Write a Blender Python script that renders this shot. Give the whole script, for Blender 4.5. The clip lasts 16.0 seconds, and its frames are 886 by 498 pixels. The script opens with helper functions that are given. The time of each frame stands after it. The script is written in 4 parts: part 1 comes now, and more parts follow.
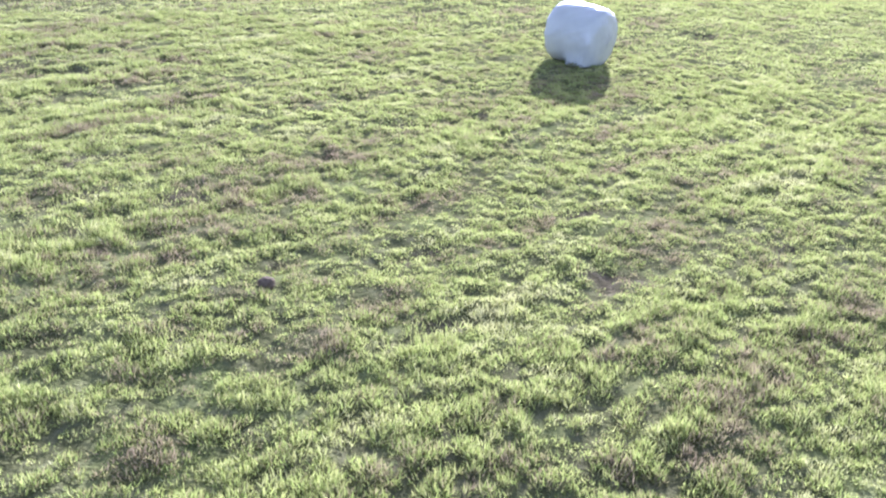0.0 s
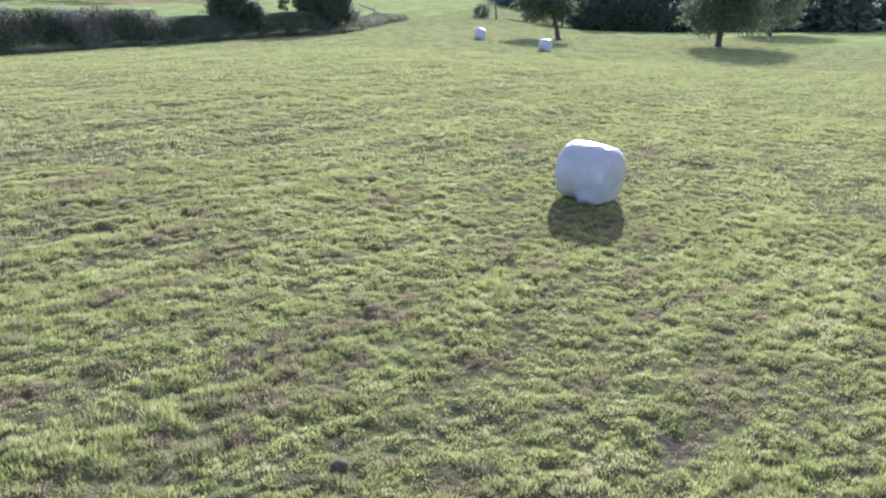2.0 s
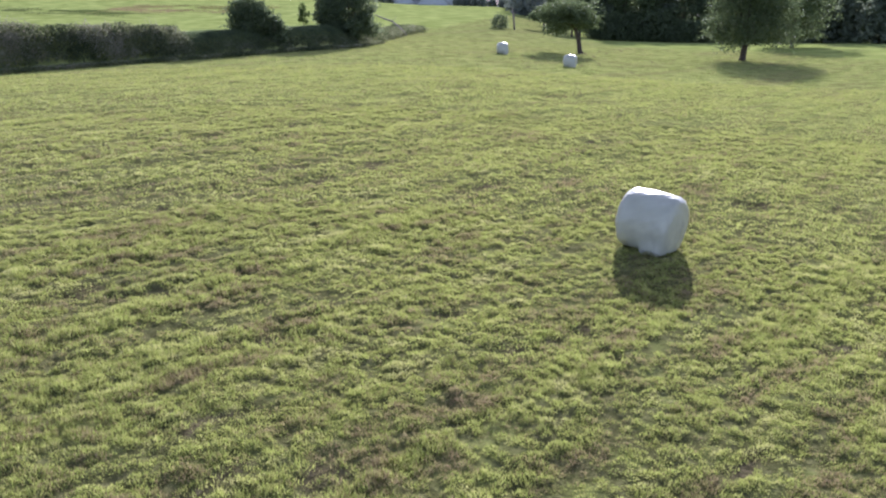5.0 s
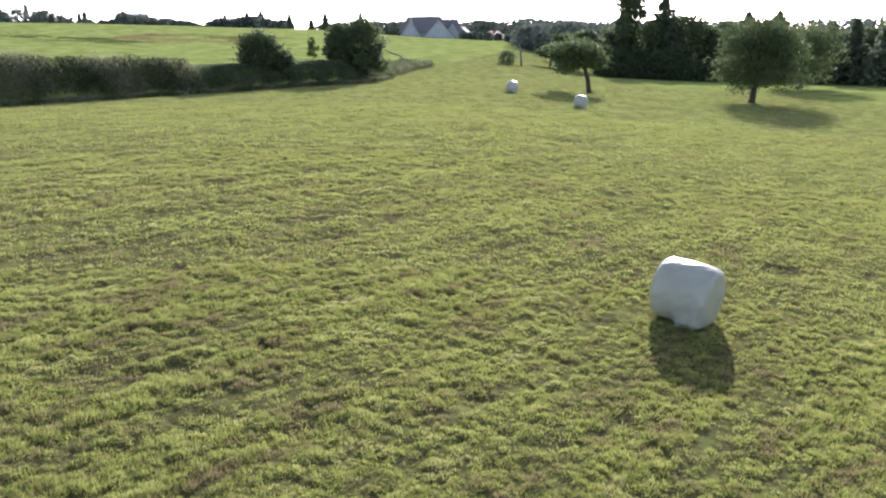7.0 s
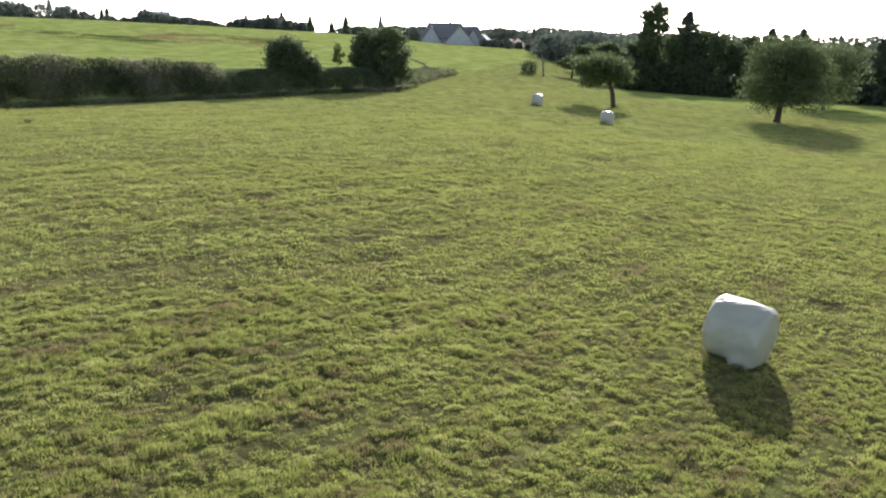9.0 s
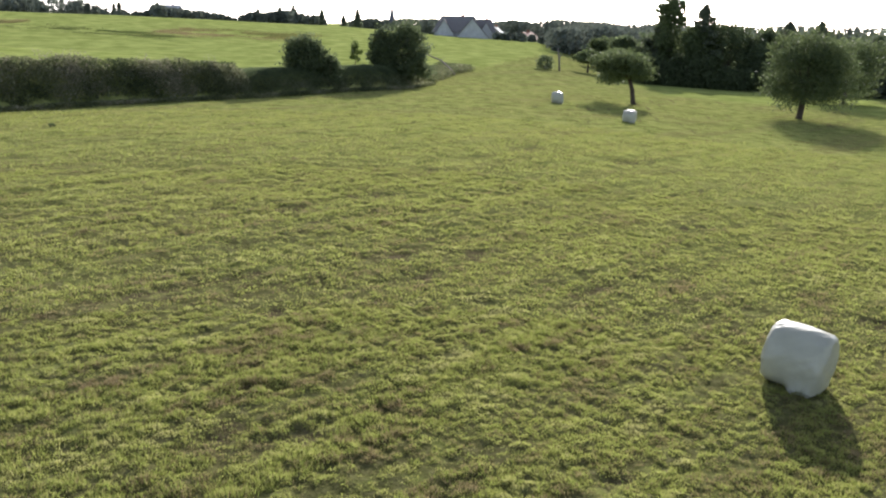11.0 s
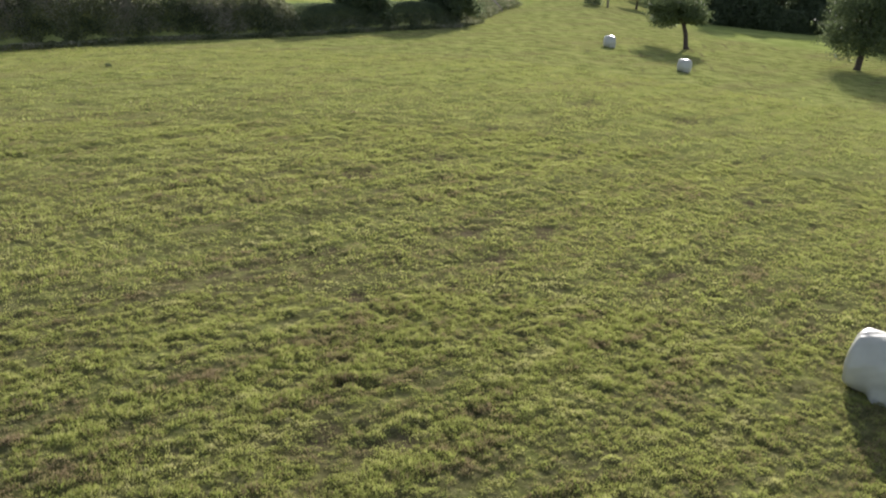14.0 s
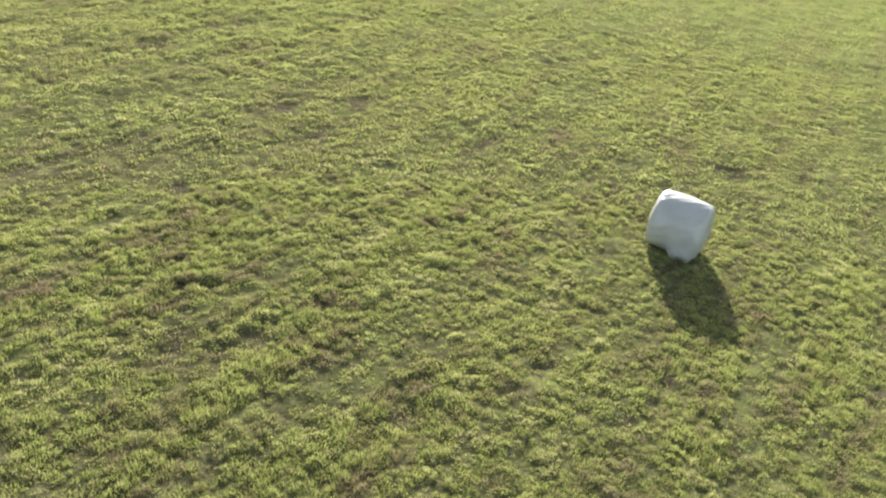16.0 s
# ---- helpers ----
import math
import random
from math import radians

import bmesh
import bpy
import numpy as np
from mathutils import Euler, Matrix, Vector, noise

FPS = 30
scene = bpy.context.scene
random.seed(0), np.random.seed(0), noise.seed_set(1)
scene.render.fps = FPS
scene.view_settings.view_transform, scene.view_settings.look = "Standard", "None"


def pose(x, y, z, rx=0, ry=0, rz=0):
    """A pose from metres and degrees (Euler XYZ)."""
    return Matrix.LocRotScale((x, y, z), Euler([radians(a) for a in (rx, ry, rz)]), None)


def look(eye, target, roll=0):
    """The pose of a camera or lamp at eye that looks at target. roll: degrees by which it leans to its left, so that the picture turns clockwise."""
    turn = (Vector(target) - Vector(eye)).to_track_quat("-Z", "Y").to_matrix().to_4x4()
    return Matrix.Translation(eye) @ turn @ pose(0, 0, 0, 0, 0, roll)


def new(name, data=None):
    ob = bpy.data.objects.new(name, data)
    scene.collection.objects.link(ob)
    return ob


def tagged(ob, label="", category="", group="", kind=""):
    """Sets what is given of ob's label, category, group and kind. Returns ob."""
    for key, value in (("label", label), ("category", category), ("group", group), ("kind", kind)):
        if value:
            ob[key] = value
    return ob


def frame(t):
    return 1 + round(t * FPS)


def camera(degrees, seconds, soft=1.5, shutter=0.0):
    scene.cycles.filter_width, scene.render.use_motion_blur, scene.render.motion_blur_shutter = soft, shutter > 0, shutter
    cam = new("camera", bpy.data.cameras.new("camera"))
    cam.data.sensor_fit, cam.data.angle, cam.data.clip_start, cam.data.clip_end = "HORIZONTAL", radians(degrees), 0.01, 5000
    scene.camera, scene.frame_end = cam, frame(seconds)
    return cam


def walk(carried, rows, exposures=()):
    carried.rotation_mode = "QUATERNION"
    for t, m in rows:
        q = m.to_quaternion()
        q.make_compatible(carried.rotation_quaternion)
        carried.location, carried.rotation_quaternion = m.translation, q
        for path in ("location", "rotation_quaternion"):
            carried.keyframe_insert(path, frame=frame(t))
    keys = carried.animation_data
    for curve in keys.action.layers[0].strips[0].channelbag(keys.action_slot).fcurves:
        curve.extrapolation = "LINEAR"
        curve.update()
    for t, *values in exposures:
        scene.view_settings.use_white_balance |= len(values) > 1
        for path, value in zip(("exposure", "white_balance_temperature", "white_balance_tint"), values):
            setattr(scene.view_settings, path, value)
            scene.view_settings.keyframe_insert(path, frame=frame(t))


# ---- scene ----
cam = camera(52.0, 16.0, soft=2.15)
PATH = [
    (0, (-0.842, -19.192, 3.936), (-1.046, -17.361, 3.159), -0.22),
    (0.5, (-1.062, -19.113, 4.067), (-1.232, -17.241, 3.383), -0.57),
    (1, (-1.328, -19.068, 4.195), (-1.470, -17.172, 3.574), -0.48),
    (1.5, (-1.493, -19.120, 4.345), (-1.648, -17.203, 3.797), -1.29),
    (2, (-1.728, -19.053, 4.471), (-1.886, -17.134, 3.929), -1.66),
    (2.5, (-1.930, -18.994, 4.582), (-2.103, -17.084, 4.014), -1.50),
    (3, (-2.148, -18.869, 4.735), (-2.302, -16.969, 4.131), -0.73),
    (3.5, (-2.278, -18.807, 4.887), (-2.453, -16.893, 4.334), -2.02),
    (4, (-2.438, -18.633, 5.046), (-2.623, -16.718, 4.499), -1.88),
    (4.2, (-2.500, -18.577, 5.074), (-2.683, -16.660, 4.533), -1.78),
    (6.3, (-3.126, -17.526, 5.664), (-3.316, -15.604, 5.142), -1.2),
    (6.5, (-3.187, -17.463, 5.714), (-3.374, -15.536, 5.213), -0.9),
    (7, (-3.382, -17.400, 5.853), (-3.562, -15.464, 5.383), -0.6),
    (7.5, (-3.581, -17.361, 5.979), (-3.762, -15.425, 5.513), -0.0),
    (8, (-3.796, -17.383, 6.112), (-3.977, -15.442, 5.667), 0.9),
    (8.5, (-4.045, -17.350, 6.245), (-4.261, -15.416, 5.784), 0.2),
    (9, (-4.284, -17.409, 6.376), (-4.487, -15.473, 5.915), 1.0),
    (9.2, (-4.374, -17.405, 6.413), (-4.580, -15.470, 5.949), 0.9),
    (11.5, (-5.410, -17.000, 7.178), (-5.638, -15.072, 6.698), 0.7),
    (12, (-5.591, -17.274, 7.426), (-5.833, -15.343, 6.963), 0.3),
    (12.5, (-5.755, -17.186, 7.612), (-6.040, -15.269, 7.116), -0.0),
    (13, (-5.960, -17.060, 7.824), (-6.226, -15.148, 7.300), 0.2),
    (13.5, (-6.194, -16.989, 8.011), (-6.471, -15.098, 7.420), 1.0),
    (14, (-6.391, -16.865, 8.233), (-6.670, -14.990, 7.598), 2.2),
    (14.5, (-6.579, -16.822, 8.420), (-6.799, -14.960, 7.725), 2.6),
    (15, (-6.842, -16.796, 8.628), (-6.926, -14.959, 7.842), 3.9),
    (15.5, (-7.093, -16.775, 8.806), (-7.055, -14.974, 7.938), 3.9),
    (16, (-7.339, -16.814, 9.024), (-7.134, -15.053, 8.099), 4.8),
]
walk(cam, [(t, look(eye, aim, roll)) for t, eye, aim, roll in PATH],
     exposures=((0, 2.02, 4850, 35), (1.5, 1.62, 4850, 40), (3.5, 1.26, 5150, 32), (7, 1.13, 5700, 21), (9, 0.92, 6000, 14), (12.5, 0.88, 6050, 18), (13.5, 0.8, 6050, 19), (15, 1.16, 6050, 18), (16, 1.44, 5900, 19)))

# ---------------- light ----------------
SUN_AZ, SUN_EL = 7.2, 18.4          # degrees clockwise from +y, degrees above the horizon
world = bpy.data.worlds.new("sky")
scene.world = world
world.use_nodes = True
wn = world.node_tree
sky = wn.nodes.new("ShaderNodeTexSky")
sky.sky_type, sky.sun_disc = "NISHITA", False
sky.sun_elevation, sky.sun_rotation = radians(SUN_EL), radians(SUN_AZ)
sky.dust_density, sky.air_density, sky.ozone_density, sky.altitude = 2.0, 0.5, 0.6, 600
back = wn.nodes["Background"]
back.inputs["Strength"].default_value = 0.15
haze = wn.nodes.new("ShaderNodeHueSaturation")          # a hazy, whitish sky
haze.inputs["Saturation"].default_value = 0.6
wn.links.new(sky.outputs[0], haze.inputs["Color"])
wn.links.new(haze.outputs[0], back.inputs["Color"])
sun = new("sun", bpy.data.lights.new("sun", "SUN"))
sun.data.energy, sun.data.angle, sun.data.color = 4.2, radians(0.6), (1.0, 0.93, 0.80)
a, e = radians(SUN_AZ), radians(SUN_EL)
sun.matrix_world = look((60, 60, 60), (60 - math.sin(a) * math.cos(e), 60 - math.cos(a) * math.cos(e), 60 - math.sin(e)))


# ---------------- materials ----------------
def material(name, colours, scale=4.0, detail=6.0, rough=0.85, bump=0.0, bump_scale=30.0, translucent=0.0,
             spread=0.0, specular=0.3, fine=0.0, along=1.0, calm=0.0):
    """A surface whose colour runs over `colours` (position, rgb) by noise at two scales; spread: variation from piece to piece; along: how far the coarse noise is drawn out along the mown rows; calm: how far the patches even out up the meadow."""
    m = bpy.data.materials.new(name)
    m.use_nodes = True
    n, l = m.node_tree.nodes, m.node_tree.links
    b = n["Principled BSDF"]
    b.inputs["Roughness"].default_value = rough
    b.inputs["Specular IOR Level"].default_value = specular
    co = n.new("ShaderNodeTexCoord")
    noise_a = n.new("ShaderNodeTexNoise")
    noise_a.inputs["Scale"].default_value, noise_a.inputs["Detail"].default_value = scale, detail
    drawn = n.new("ShaderNodeMapping")
    drawn.vector_type = "TEXTURE"
    drawn.inputs["Rotation"].default_value, drawn.inputs["Scale"].default_value = (0, 0, radians(57) if along != 1 else 0), (along, 1, 1)
    l.new(co.outputs["Object"], drawn.inputs["Vector"])
    l.new(drawn.outputs[0], noise_a.inputs["Vector"])
    fac = noise_a.outputs["Fac"]
    if fine:
        noise_b = n.new("ShaderNodeTexNoise")
        noise_b.inputs["Scale"].default_value, noise_b.inputs["Detail"].default_value = fine, 3.0
        l.new(co.outputs["Object"], noise_b.inputs["Vector"])
        mix = n.new("ShaderNodeMix")
        mix.inputs[0].default_value = 0.45
        l.new(fac, mix.inputs[2])
        l.new(noise_b.outputs["Fac"], mix.inputs[3])
        fac = mix.outputs[0]
    if calm:
        far = n.new("ShaderNodeVectorMath")
        far.operation = "DISTANCE"
        far.inputs[1].default_value = (-5, -10, 0)
        l.new(co.outputs["Object"], far.inputs[0])
        even = n.new("ShaderNodeMapRange")
        even.inputs["From Min"].default_value, even.inputs["From Max"].default_value, even.inputs["To Max"].default_value = 15, 42, calm
        l.new(far.outputs["Value"], even.inputs["Value"])
        mix = n.new("ShaderNodeMix")
        mix.inputs[3].default_value = 0.5
        l.new(even.outputs[0], mix.inputs[0])
        l.new(fac, mix.inputs[2])
        fac = mix.outputs[0]
    if spread:
        geo = n.new("ShaderNodeNewGeometry")
        sub = n.new("ShaderNodeMath")
        sub.operation = "MULTIPLY_ADD"
        sub.inputs[1].default_value, sub.inputs[2].default_value = spread, -spread / 2
        l.new(geo.outputs["Random Per Island"], sub.inputs[0])
        add = n.new("ShaderNodeMath")
        l.new(fac, add.inputs[0])
        l.new(sub.outputs[0], add.inputs[1])
        fac = add.outputs[0]
    ramp = n.new("ShaderNodeValToRGB")
    while len(ramp.color_ramp.elements) < len(colours):
        ramp.color_ramp.elements.new(0.5)
    for el, (p, c) in zip(ramp.color_ramp.elements, colours):
        el.position, el.color = p, (*c, 1)
    l.new(fac, ramp.inputs[0])
    l.new(ramp.outputs[0], b.inputs["Base Color"])
    if bump:
        noise_c = n.new("ShaderNodeTexNoise")
        noise_c.inputs["Scale"].default_value, noise_c.inputs["Detail"].default_value = bump_scale, 5.0
        l.new(co.outputs["Object"], noise_c.inputs["Vector"])
        bm = n.new("ShaderNodeBump")
        bm.inputs["Strength"].default_value, bm.inputs["Distance"].default_value = bump, 0.05
        l.new(noise_c.outputs["Fac"], bm.inputs["Height"])
        l.new(bm.outputs[0], b.inputs["Normal"])
    if translucent:
        tr = n.new("ShaderNodeBsdfTranslucent")
        l.new(ramp.outputs[0], tr.inputs["Color"])
        ms = n.new("ShaderNodeMixShader")
        ms.inputs[0].default_value = translucent
        l.new(b.outputs[0], ms.inputs[1])
        l.new(tr.outputs[0], ms.inputs[2])
        l.new(ms.outputs[0], n["Material Output"].inputs["Surface"])
    return m


def meadow_material():
    """Green sward with brown bare patches near by, streaked along the mown rows."""
    m = bpy.data.materials.new("meadow_sward")
    m.use_nodes = True
    n, l = m.node_tree.nodes, m.node_tree.links
    b = n["Principled BSDF"]
    b.inputs["Roughness"].default_value, b.inputs["Specular IOR Level"].default_value = 1.0, 0.0
    b.inputs["Sheen Weight"].default_value, b.inputs["Sheen Roughness"].default_value, b.inputs["Sheen Tint"].default_value = 0.04, 0.5, (0.8, 0.85, 0.45, 1)

    def noise_at(scale, detail, stretch=None):
        t = n.new("ShaderNodeTexNoise")
        t.inputs["Scale"].default_value, t.inputs["Detail"].default_value = scale, detail
        mp = n.new("ShaderNodeMapping")
        l.new(co.outputs["Object"], mp.inputs["Vector"])
        if stretch:
            mp.vector_type = "TEXTURE"
            mp.inputs["Rotation"].default_value = (0, 0, radians(57))
            mp.inputs["Scale"].default_value = [1 / v for v in stretch]
        l.new(mp.outputs[0], t.inputs["Vector"])
        return t.outputs["Fac"]

    def blend(fac, x, y):
        mx = n.new("ShaderNodeMix")
        mx.data_type = "RGBA"
        l.new(fac, mx.inputs[0])
        l.new(x, mx.inputs[6])
        l.new(y, mx.inputs[7])
        return mx.outputs[2]

    def ramp(fac, stops):
        r = n.new("ShaderNodeValToRGB")
        while len(r.color_ramp.elements) < len(stops):
            r.color_ramp.elements.new(0.5)
        for el, (p, c) in zip(r.color_ramp.elements, stops):
            el.position, el.color = p, (*c, 1)
        l.new(fac, r.inputs[0])
        return r.outputs[0]

    co = n.new("ShaderNodeTexCoord")
    sward = ramp(noise_at(0.9, 9), [(0.32, (0.13, 0.15, 0.038)), (0.5, (0.22, 0.25, 0.070)), (0.68, (0.32, 0.345, 0.104))])
    soil = ramp(noise_at(6.0, 8), [(0.3, (0.035, 0.032, 0.016)), (0.5, (0.075, 0.07, 0.032)), (0.7, (0.15, 0.135, 0.07))])
    earth = ramp(noise_at(9.0, 8), [(0.3, (0.05, 0.038, 0.024)), (0.5, (0.085, 0.065, 0.042)), (0.7, (0.15, 0.12, 0.08))])
    straw = ramp(noise_at(0.55, 6, (0.14, 1.0, 1.0)), [(0.46, (0.0, 0.0, 0.0)), (0.64, (1.0, 1.0, 1.0))])
    tan = ramp(noise_at(1.3, 6), [(0.3, (0.17, 0.145, 0.06)), (0.7, (0.26, 0.22, 0.10))])
    bare = ramp(noise_at(1.7, 7), [(0.50, (1, 1, 1)), (0.72, (0.35, 0.35, 0.35))])
    # the sward closes up away from the worn middle of the meadow
    grad = n.new("ShaderNodeVectorMath")
    grad.operation = "DISTANCE"
    grad.inputs[1].default_value = (-5, -10, 0)
    l.new(co.outputs["Object"], grad.inputs[0])
    near = n.new("ShaderNodeMapRange")
    near.inputs["From Min"].default_value, near.inputs["From Max"].default_value = 16, 50
    near.inputs["To Min"].default_value, near.inputs["To Max"].default_value = 0.8, 0.08
    l.new(grad.outputs["Value"], near.inputs["Value"])
    mul = n.new("ShaderNodeMath")
    mul.operation = "MULTIPLY"
    l.new(bare, mul.inputs[0])
    l.new(near.outputs[0], mul.inputs[1])
    half = n.new("ShaderNodeMath")
    half.operation = "MULTIPLY"
    half.inputs[1].default_value = 0.45
    l.new(straw, half.inputs[0])
    col = blend(mul.outputs[0], blend(half.outputs[0], sward, tan), soil)
    wear = n.new("ShaderNodeAttribute")
    wear.attribute_name = "wear"
    lush = n.new("ShaderNodeAttribute")
    lush.attribute_name = "lush"
    fresh = ramp(noise_at(0.35, 8), [(0.34, (0.175, 0.215, 0.05)), (0.5, (0.25, 0.305, 0.080)), (0.66, (0.33, 0.375, 0.112))])
    col = blend(lush.outputs["Fac"], col, blend(half.outputs[0], fresh, sward))
    l.new(blend(wear.outputs["Fac"], col, earth), b.inputs["Base Color"])
    bump = n.new("ShaderNodeBump")
    bump.inputs["Strength"].default_value, bump.inputs["Distance"].default_value = 1.0, 0.05
    add = n.new("ShaderNodeMath")
    l.new(noise_at(24.0, 6), add.inputs[0])
    l.new(noise_at(7.0, 6), add.inputs[1])
    l.new(add.outputs[0], bump.inputs["Height"])
    l.new(bump.outputs[0], b.inputs["Normal"])
    return m


M_GROUND = meadow_material()
M_GRASS = material("grass_blades", [(0.365, (0.23, 0.185, 0.10)), (0.43, (0.29, 0.26, 0.105)), (0.485, (0.235, 0.295, 0.064)), (0.55, (0.345, 0.37, 0.098)), (0.66, (0.41, 0.40, 0.165))],
                   scale=1.5, detail=5, rough=0.6, translucent=0.55, spread=0.16, specular=0.2, fine=2.4, along=4.5, calm=0.6)
M_HAY = material("withered_hay", [(0.3, (0.085, 0.09, 0.03)), (0.5, (0.145, 0.148, 0.05)), (0.75, (0.25, 0.24, 0.095))], scale=2.0, rough=0.9, translucent=0.15, spread=0.4, specular=0.1)
M_ROUGH = material("rough_field_grass", [(0.3, (0.14, 0.15, 0.05)), (0.5, (0.20, 0.19, 0.075)), (0.7, (0.30, 0.24, 0.13))], scale=0.06, detail=4, rough=0.9, translucent=0.5, spread=0.3, specular=0.1)
M_ROUGH_GREEN = material("uncut_field_grass", [(0.3, (0.10, 0.13, 0.04)), (0.5, (0.15, 0.185, 0.06)), (0.7, (0.21, 0.23, 0.09))], scale=0.1, detail=4, rough=0.9, translucent=0.35, spread=0.3, specular=0.1)
M_EARTH = material("dark_earth", [(0.3, (0.085, 0.062, 0.034)), (0.7, (0.165, 0.125, 0.07))], scale=22, rough=0.95, bump=0.6, bump_scale=60, specular=0.1)
M_FILM = material("white_wrap_film", [(0.3, (0.45, 0.455, 0.335)), (0.7, (0.53, 0.535, 0.40))], scale=3, rough=0.34, bump=0.35, bump_scale=7.0, translucent=0.10, specular=0.5)
M_LEAF = material("broad_leaves", [(0.2, (0.085, 0.115, 0.05)), (0.5, (0.125, 0.16, 0.068)), (0.8, (0.17, 0.21, 0.085))], scale=0.8, rough=0.6, translucent=0.42, spread=0.5, specular=0.1)
M_LEAF_DARK = material("dark_leaves", [(0.2, (0.085, 0.115, 0.06)), (0.5, (0.13, 0.165, 0.08)), (0.8, (0.175, 0.215, 0.10))], scale=0.8, rough=0.6, translucent=0.5, spread=0.5, specular=0.1)
M_LEAF_PALE = material("pale_leaves", [(0.2, (0.08, 0.115, 0.035)), (0.5, (0.13, 0.18, 0.05)), (0.8, (0.19, 0.24, 0.075))], scale=0.8, rough=0.6, translucent=0.35, spread=0.5, specular=0.1)
M_NEEDLE = material("conifer_needles", [(0.2, (0.11, 0.135, 0.09)), (0.5, (0.16, 0.19, 0.12)), (0.8, (0.21, 0.245, 0.15))], scale=0.8, rough=0.7, translucent=0.5, spread=0.4, specular=0.1)
M_WEED = material("bank_weeds", [(0.30, (0.065, 0.085, 0.036)), (0.48, (0.13, 0.155, 0.066)), (0.62, (0.22, 0.23, 0.12)), (0.80, (0.36, 0.345, 0.23))], scale=0.45, detail=3, rough=0.8, translucent=0.45, spread=0.28)
M_SEED = material("dry_seed_heads", [(0.3, (0.22, 0.20, 0.14)), (0.7, (0.42, 0.385, 0.28))], scale=3, rough=0.9, translucent=0.3, spread=0.4, specular=0.1)
M_BARK = material("bark", [(0.3, (0.05, 0.038, 0.028)), (0.7, (0.12, 0.095, 0.07))], scale=9, rough=0.95, bump=0.8, bump_scale=25)
# leaves greyed and lightened: the air's haze is put into their colour
M_FAR_HAZED = material("far_wood_leaves_hazed", [(0.2, (0.13, 0.155, 0.125)), (0.5, (0.165, 0.19, 0.15)), (0.8, (0.20, 0.225, 0.18))], scale=0.05, rough=1.0, translucent=0.25, spread=0.2, specular=0.0)
M_WALL = material("pale_render", [(0.3, (0.48, 0.49, 0.46)), (0.7, (0.58, 0.59, 0.56))], scale=1.5, rough=0.9, bump=0.2)
M_ROOF = material("dark_roof_tiles", [(0.3, (0.20, 0.19, 0.17)), (0.7, (0.29, 0.275, 0.25))], scale=3, rough=0.8, bump=0.4, fine=20)
M_ROOF_RED = material("red_roof_tiles", [(0.3, (0.22, 0.10, 0.07)), (0.7, (0.34, 0.17, 0.11))], scale=3, rough=0.85, bump=0.4, fine=20)
M_WOOD = material("weathered_wood", [(0.3, (0.18, 0.15, 0.115)), (0.7, (0.33, 0.29, 0.235))], scale=12, rough=0.9, bump=0.4)
M_COPPER = material("spire_sheet", [(0.3, (0.10, 0.10, 0.11)), (0.7, (0.18, 0.18, 0.19))], scale=3, rough=0.5)


# ---------------- helpers ----------------
def mesh_of(name, co, faces, mats=()):
    """A mesh from an array of points and an array of faces that all have the same number of corners."""
    me = bpy.data.meshes.new(name)
    co, faces = np.asarray(co, np.float32), np.asarray(faces, np.int32)
    k = faces.shape[1]
    me.vertices.add(len(co))
    me.vertices.foreach_set("co", co.ravel())
    me.loops.add(faces.size)
    me.loops.foreach_set("vertex_index", faces.ravel())
    me.polygons.add(len(faces))
    me.polygons.foreach_set("loop_start", np.arange(0, faces.size, k, dtype=np.int32))
    me.update(calc_edges=True)
    for m in mats:
        me.materials.append(m)
    return me


def part_mesh(name, me, parent, label="", smooth=False):
    ob = new(name, me)
    ob.parent = parent
    if smooth:
        me.shade_smooth()
    return tagged(ob, label)


def part(name, bm, mat, parent, label="", smooth=False):
    me = bpy.data.meshes.new(name)
    bm.to_mesh(me)
    bm.free()
    me.materials.append(mat)
    return part_mesh(name, me, parent, label, smooth)


def thing(name, place, label, category, group="", turn=0.0):
    ob = new(name)
    ob.empty_display_size = 0.3
    ob.matrix_world = pose(*place, 0, 0, turn)
    return tagged(ob, label, category, group)


def hash2(i, j, seed):
    v = np.sin(i * 127.1 + j * 311.7 + seed * 74.7) * 43758.5453
    return v - np.floor(v)


def vnoise(x, y, seed=0.0):
    """Smooth noise from 0 to 1, one cell a metre."""
    x, y = np.asarray(x, float), np.asarray(y, float)
    i, j = np.floor(x), np.floor(y)
    u, v = x - i, y - j
    u, v = u * u * (3 - 2 * u), v * v * (3 - 2 * v)
    p, q = hash2(i, j, seed), hash2(i + 1, j, seed)
    r, s = hash2(i, j + 1, seed), hash2(i + 1, j + 1, seed)
    return (p * (1 - u) + q * u) * (1 - v) + (r * (1 - u) + s * u) * v


def smooth(x):
    x = np.clip(x, 0, 1)
    return x * x * (3 - 2 * x)


# ---------------- the lie of the land ----------------
HEDGE = ((-75.0, -22.0), (-56.0, 10.0), (-41.0, 34.8), (-35.0, 44.3), (-29.5, 50.5), (-24.2, 59.5), (-19.2, 67.0), (-17.4, 78.0), (-16.8, 92.0), (-15.0, 104.0))
HUB = (-5.0, -17.0)


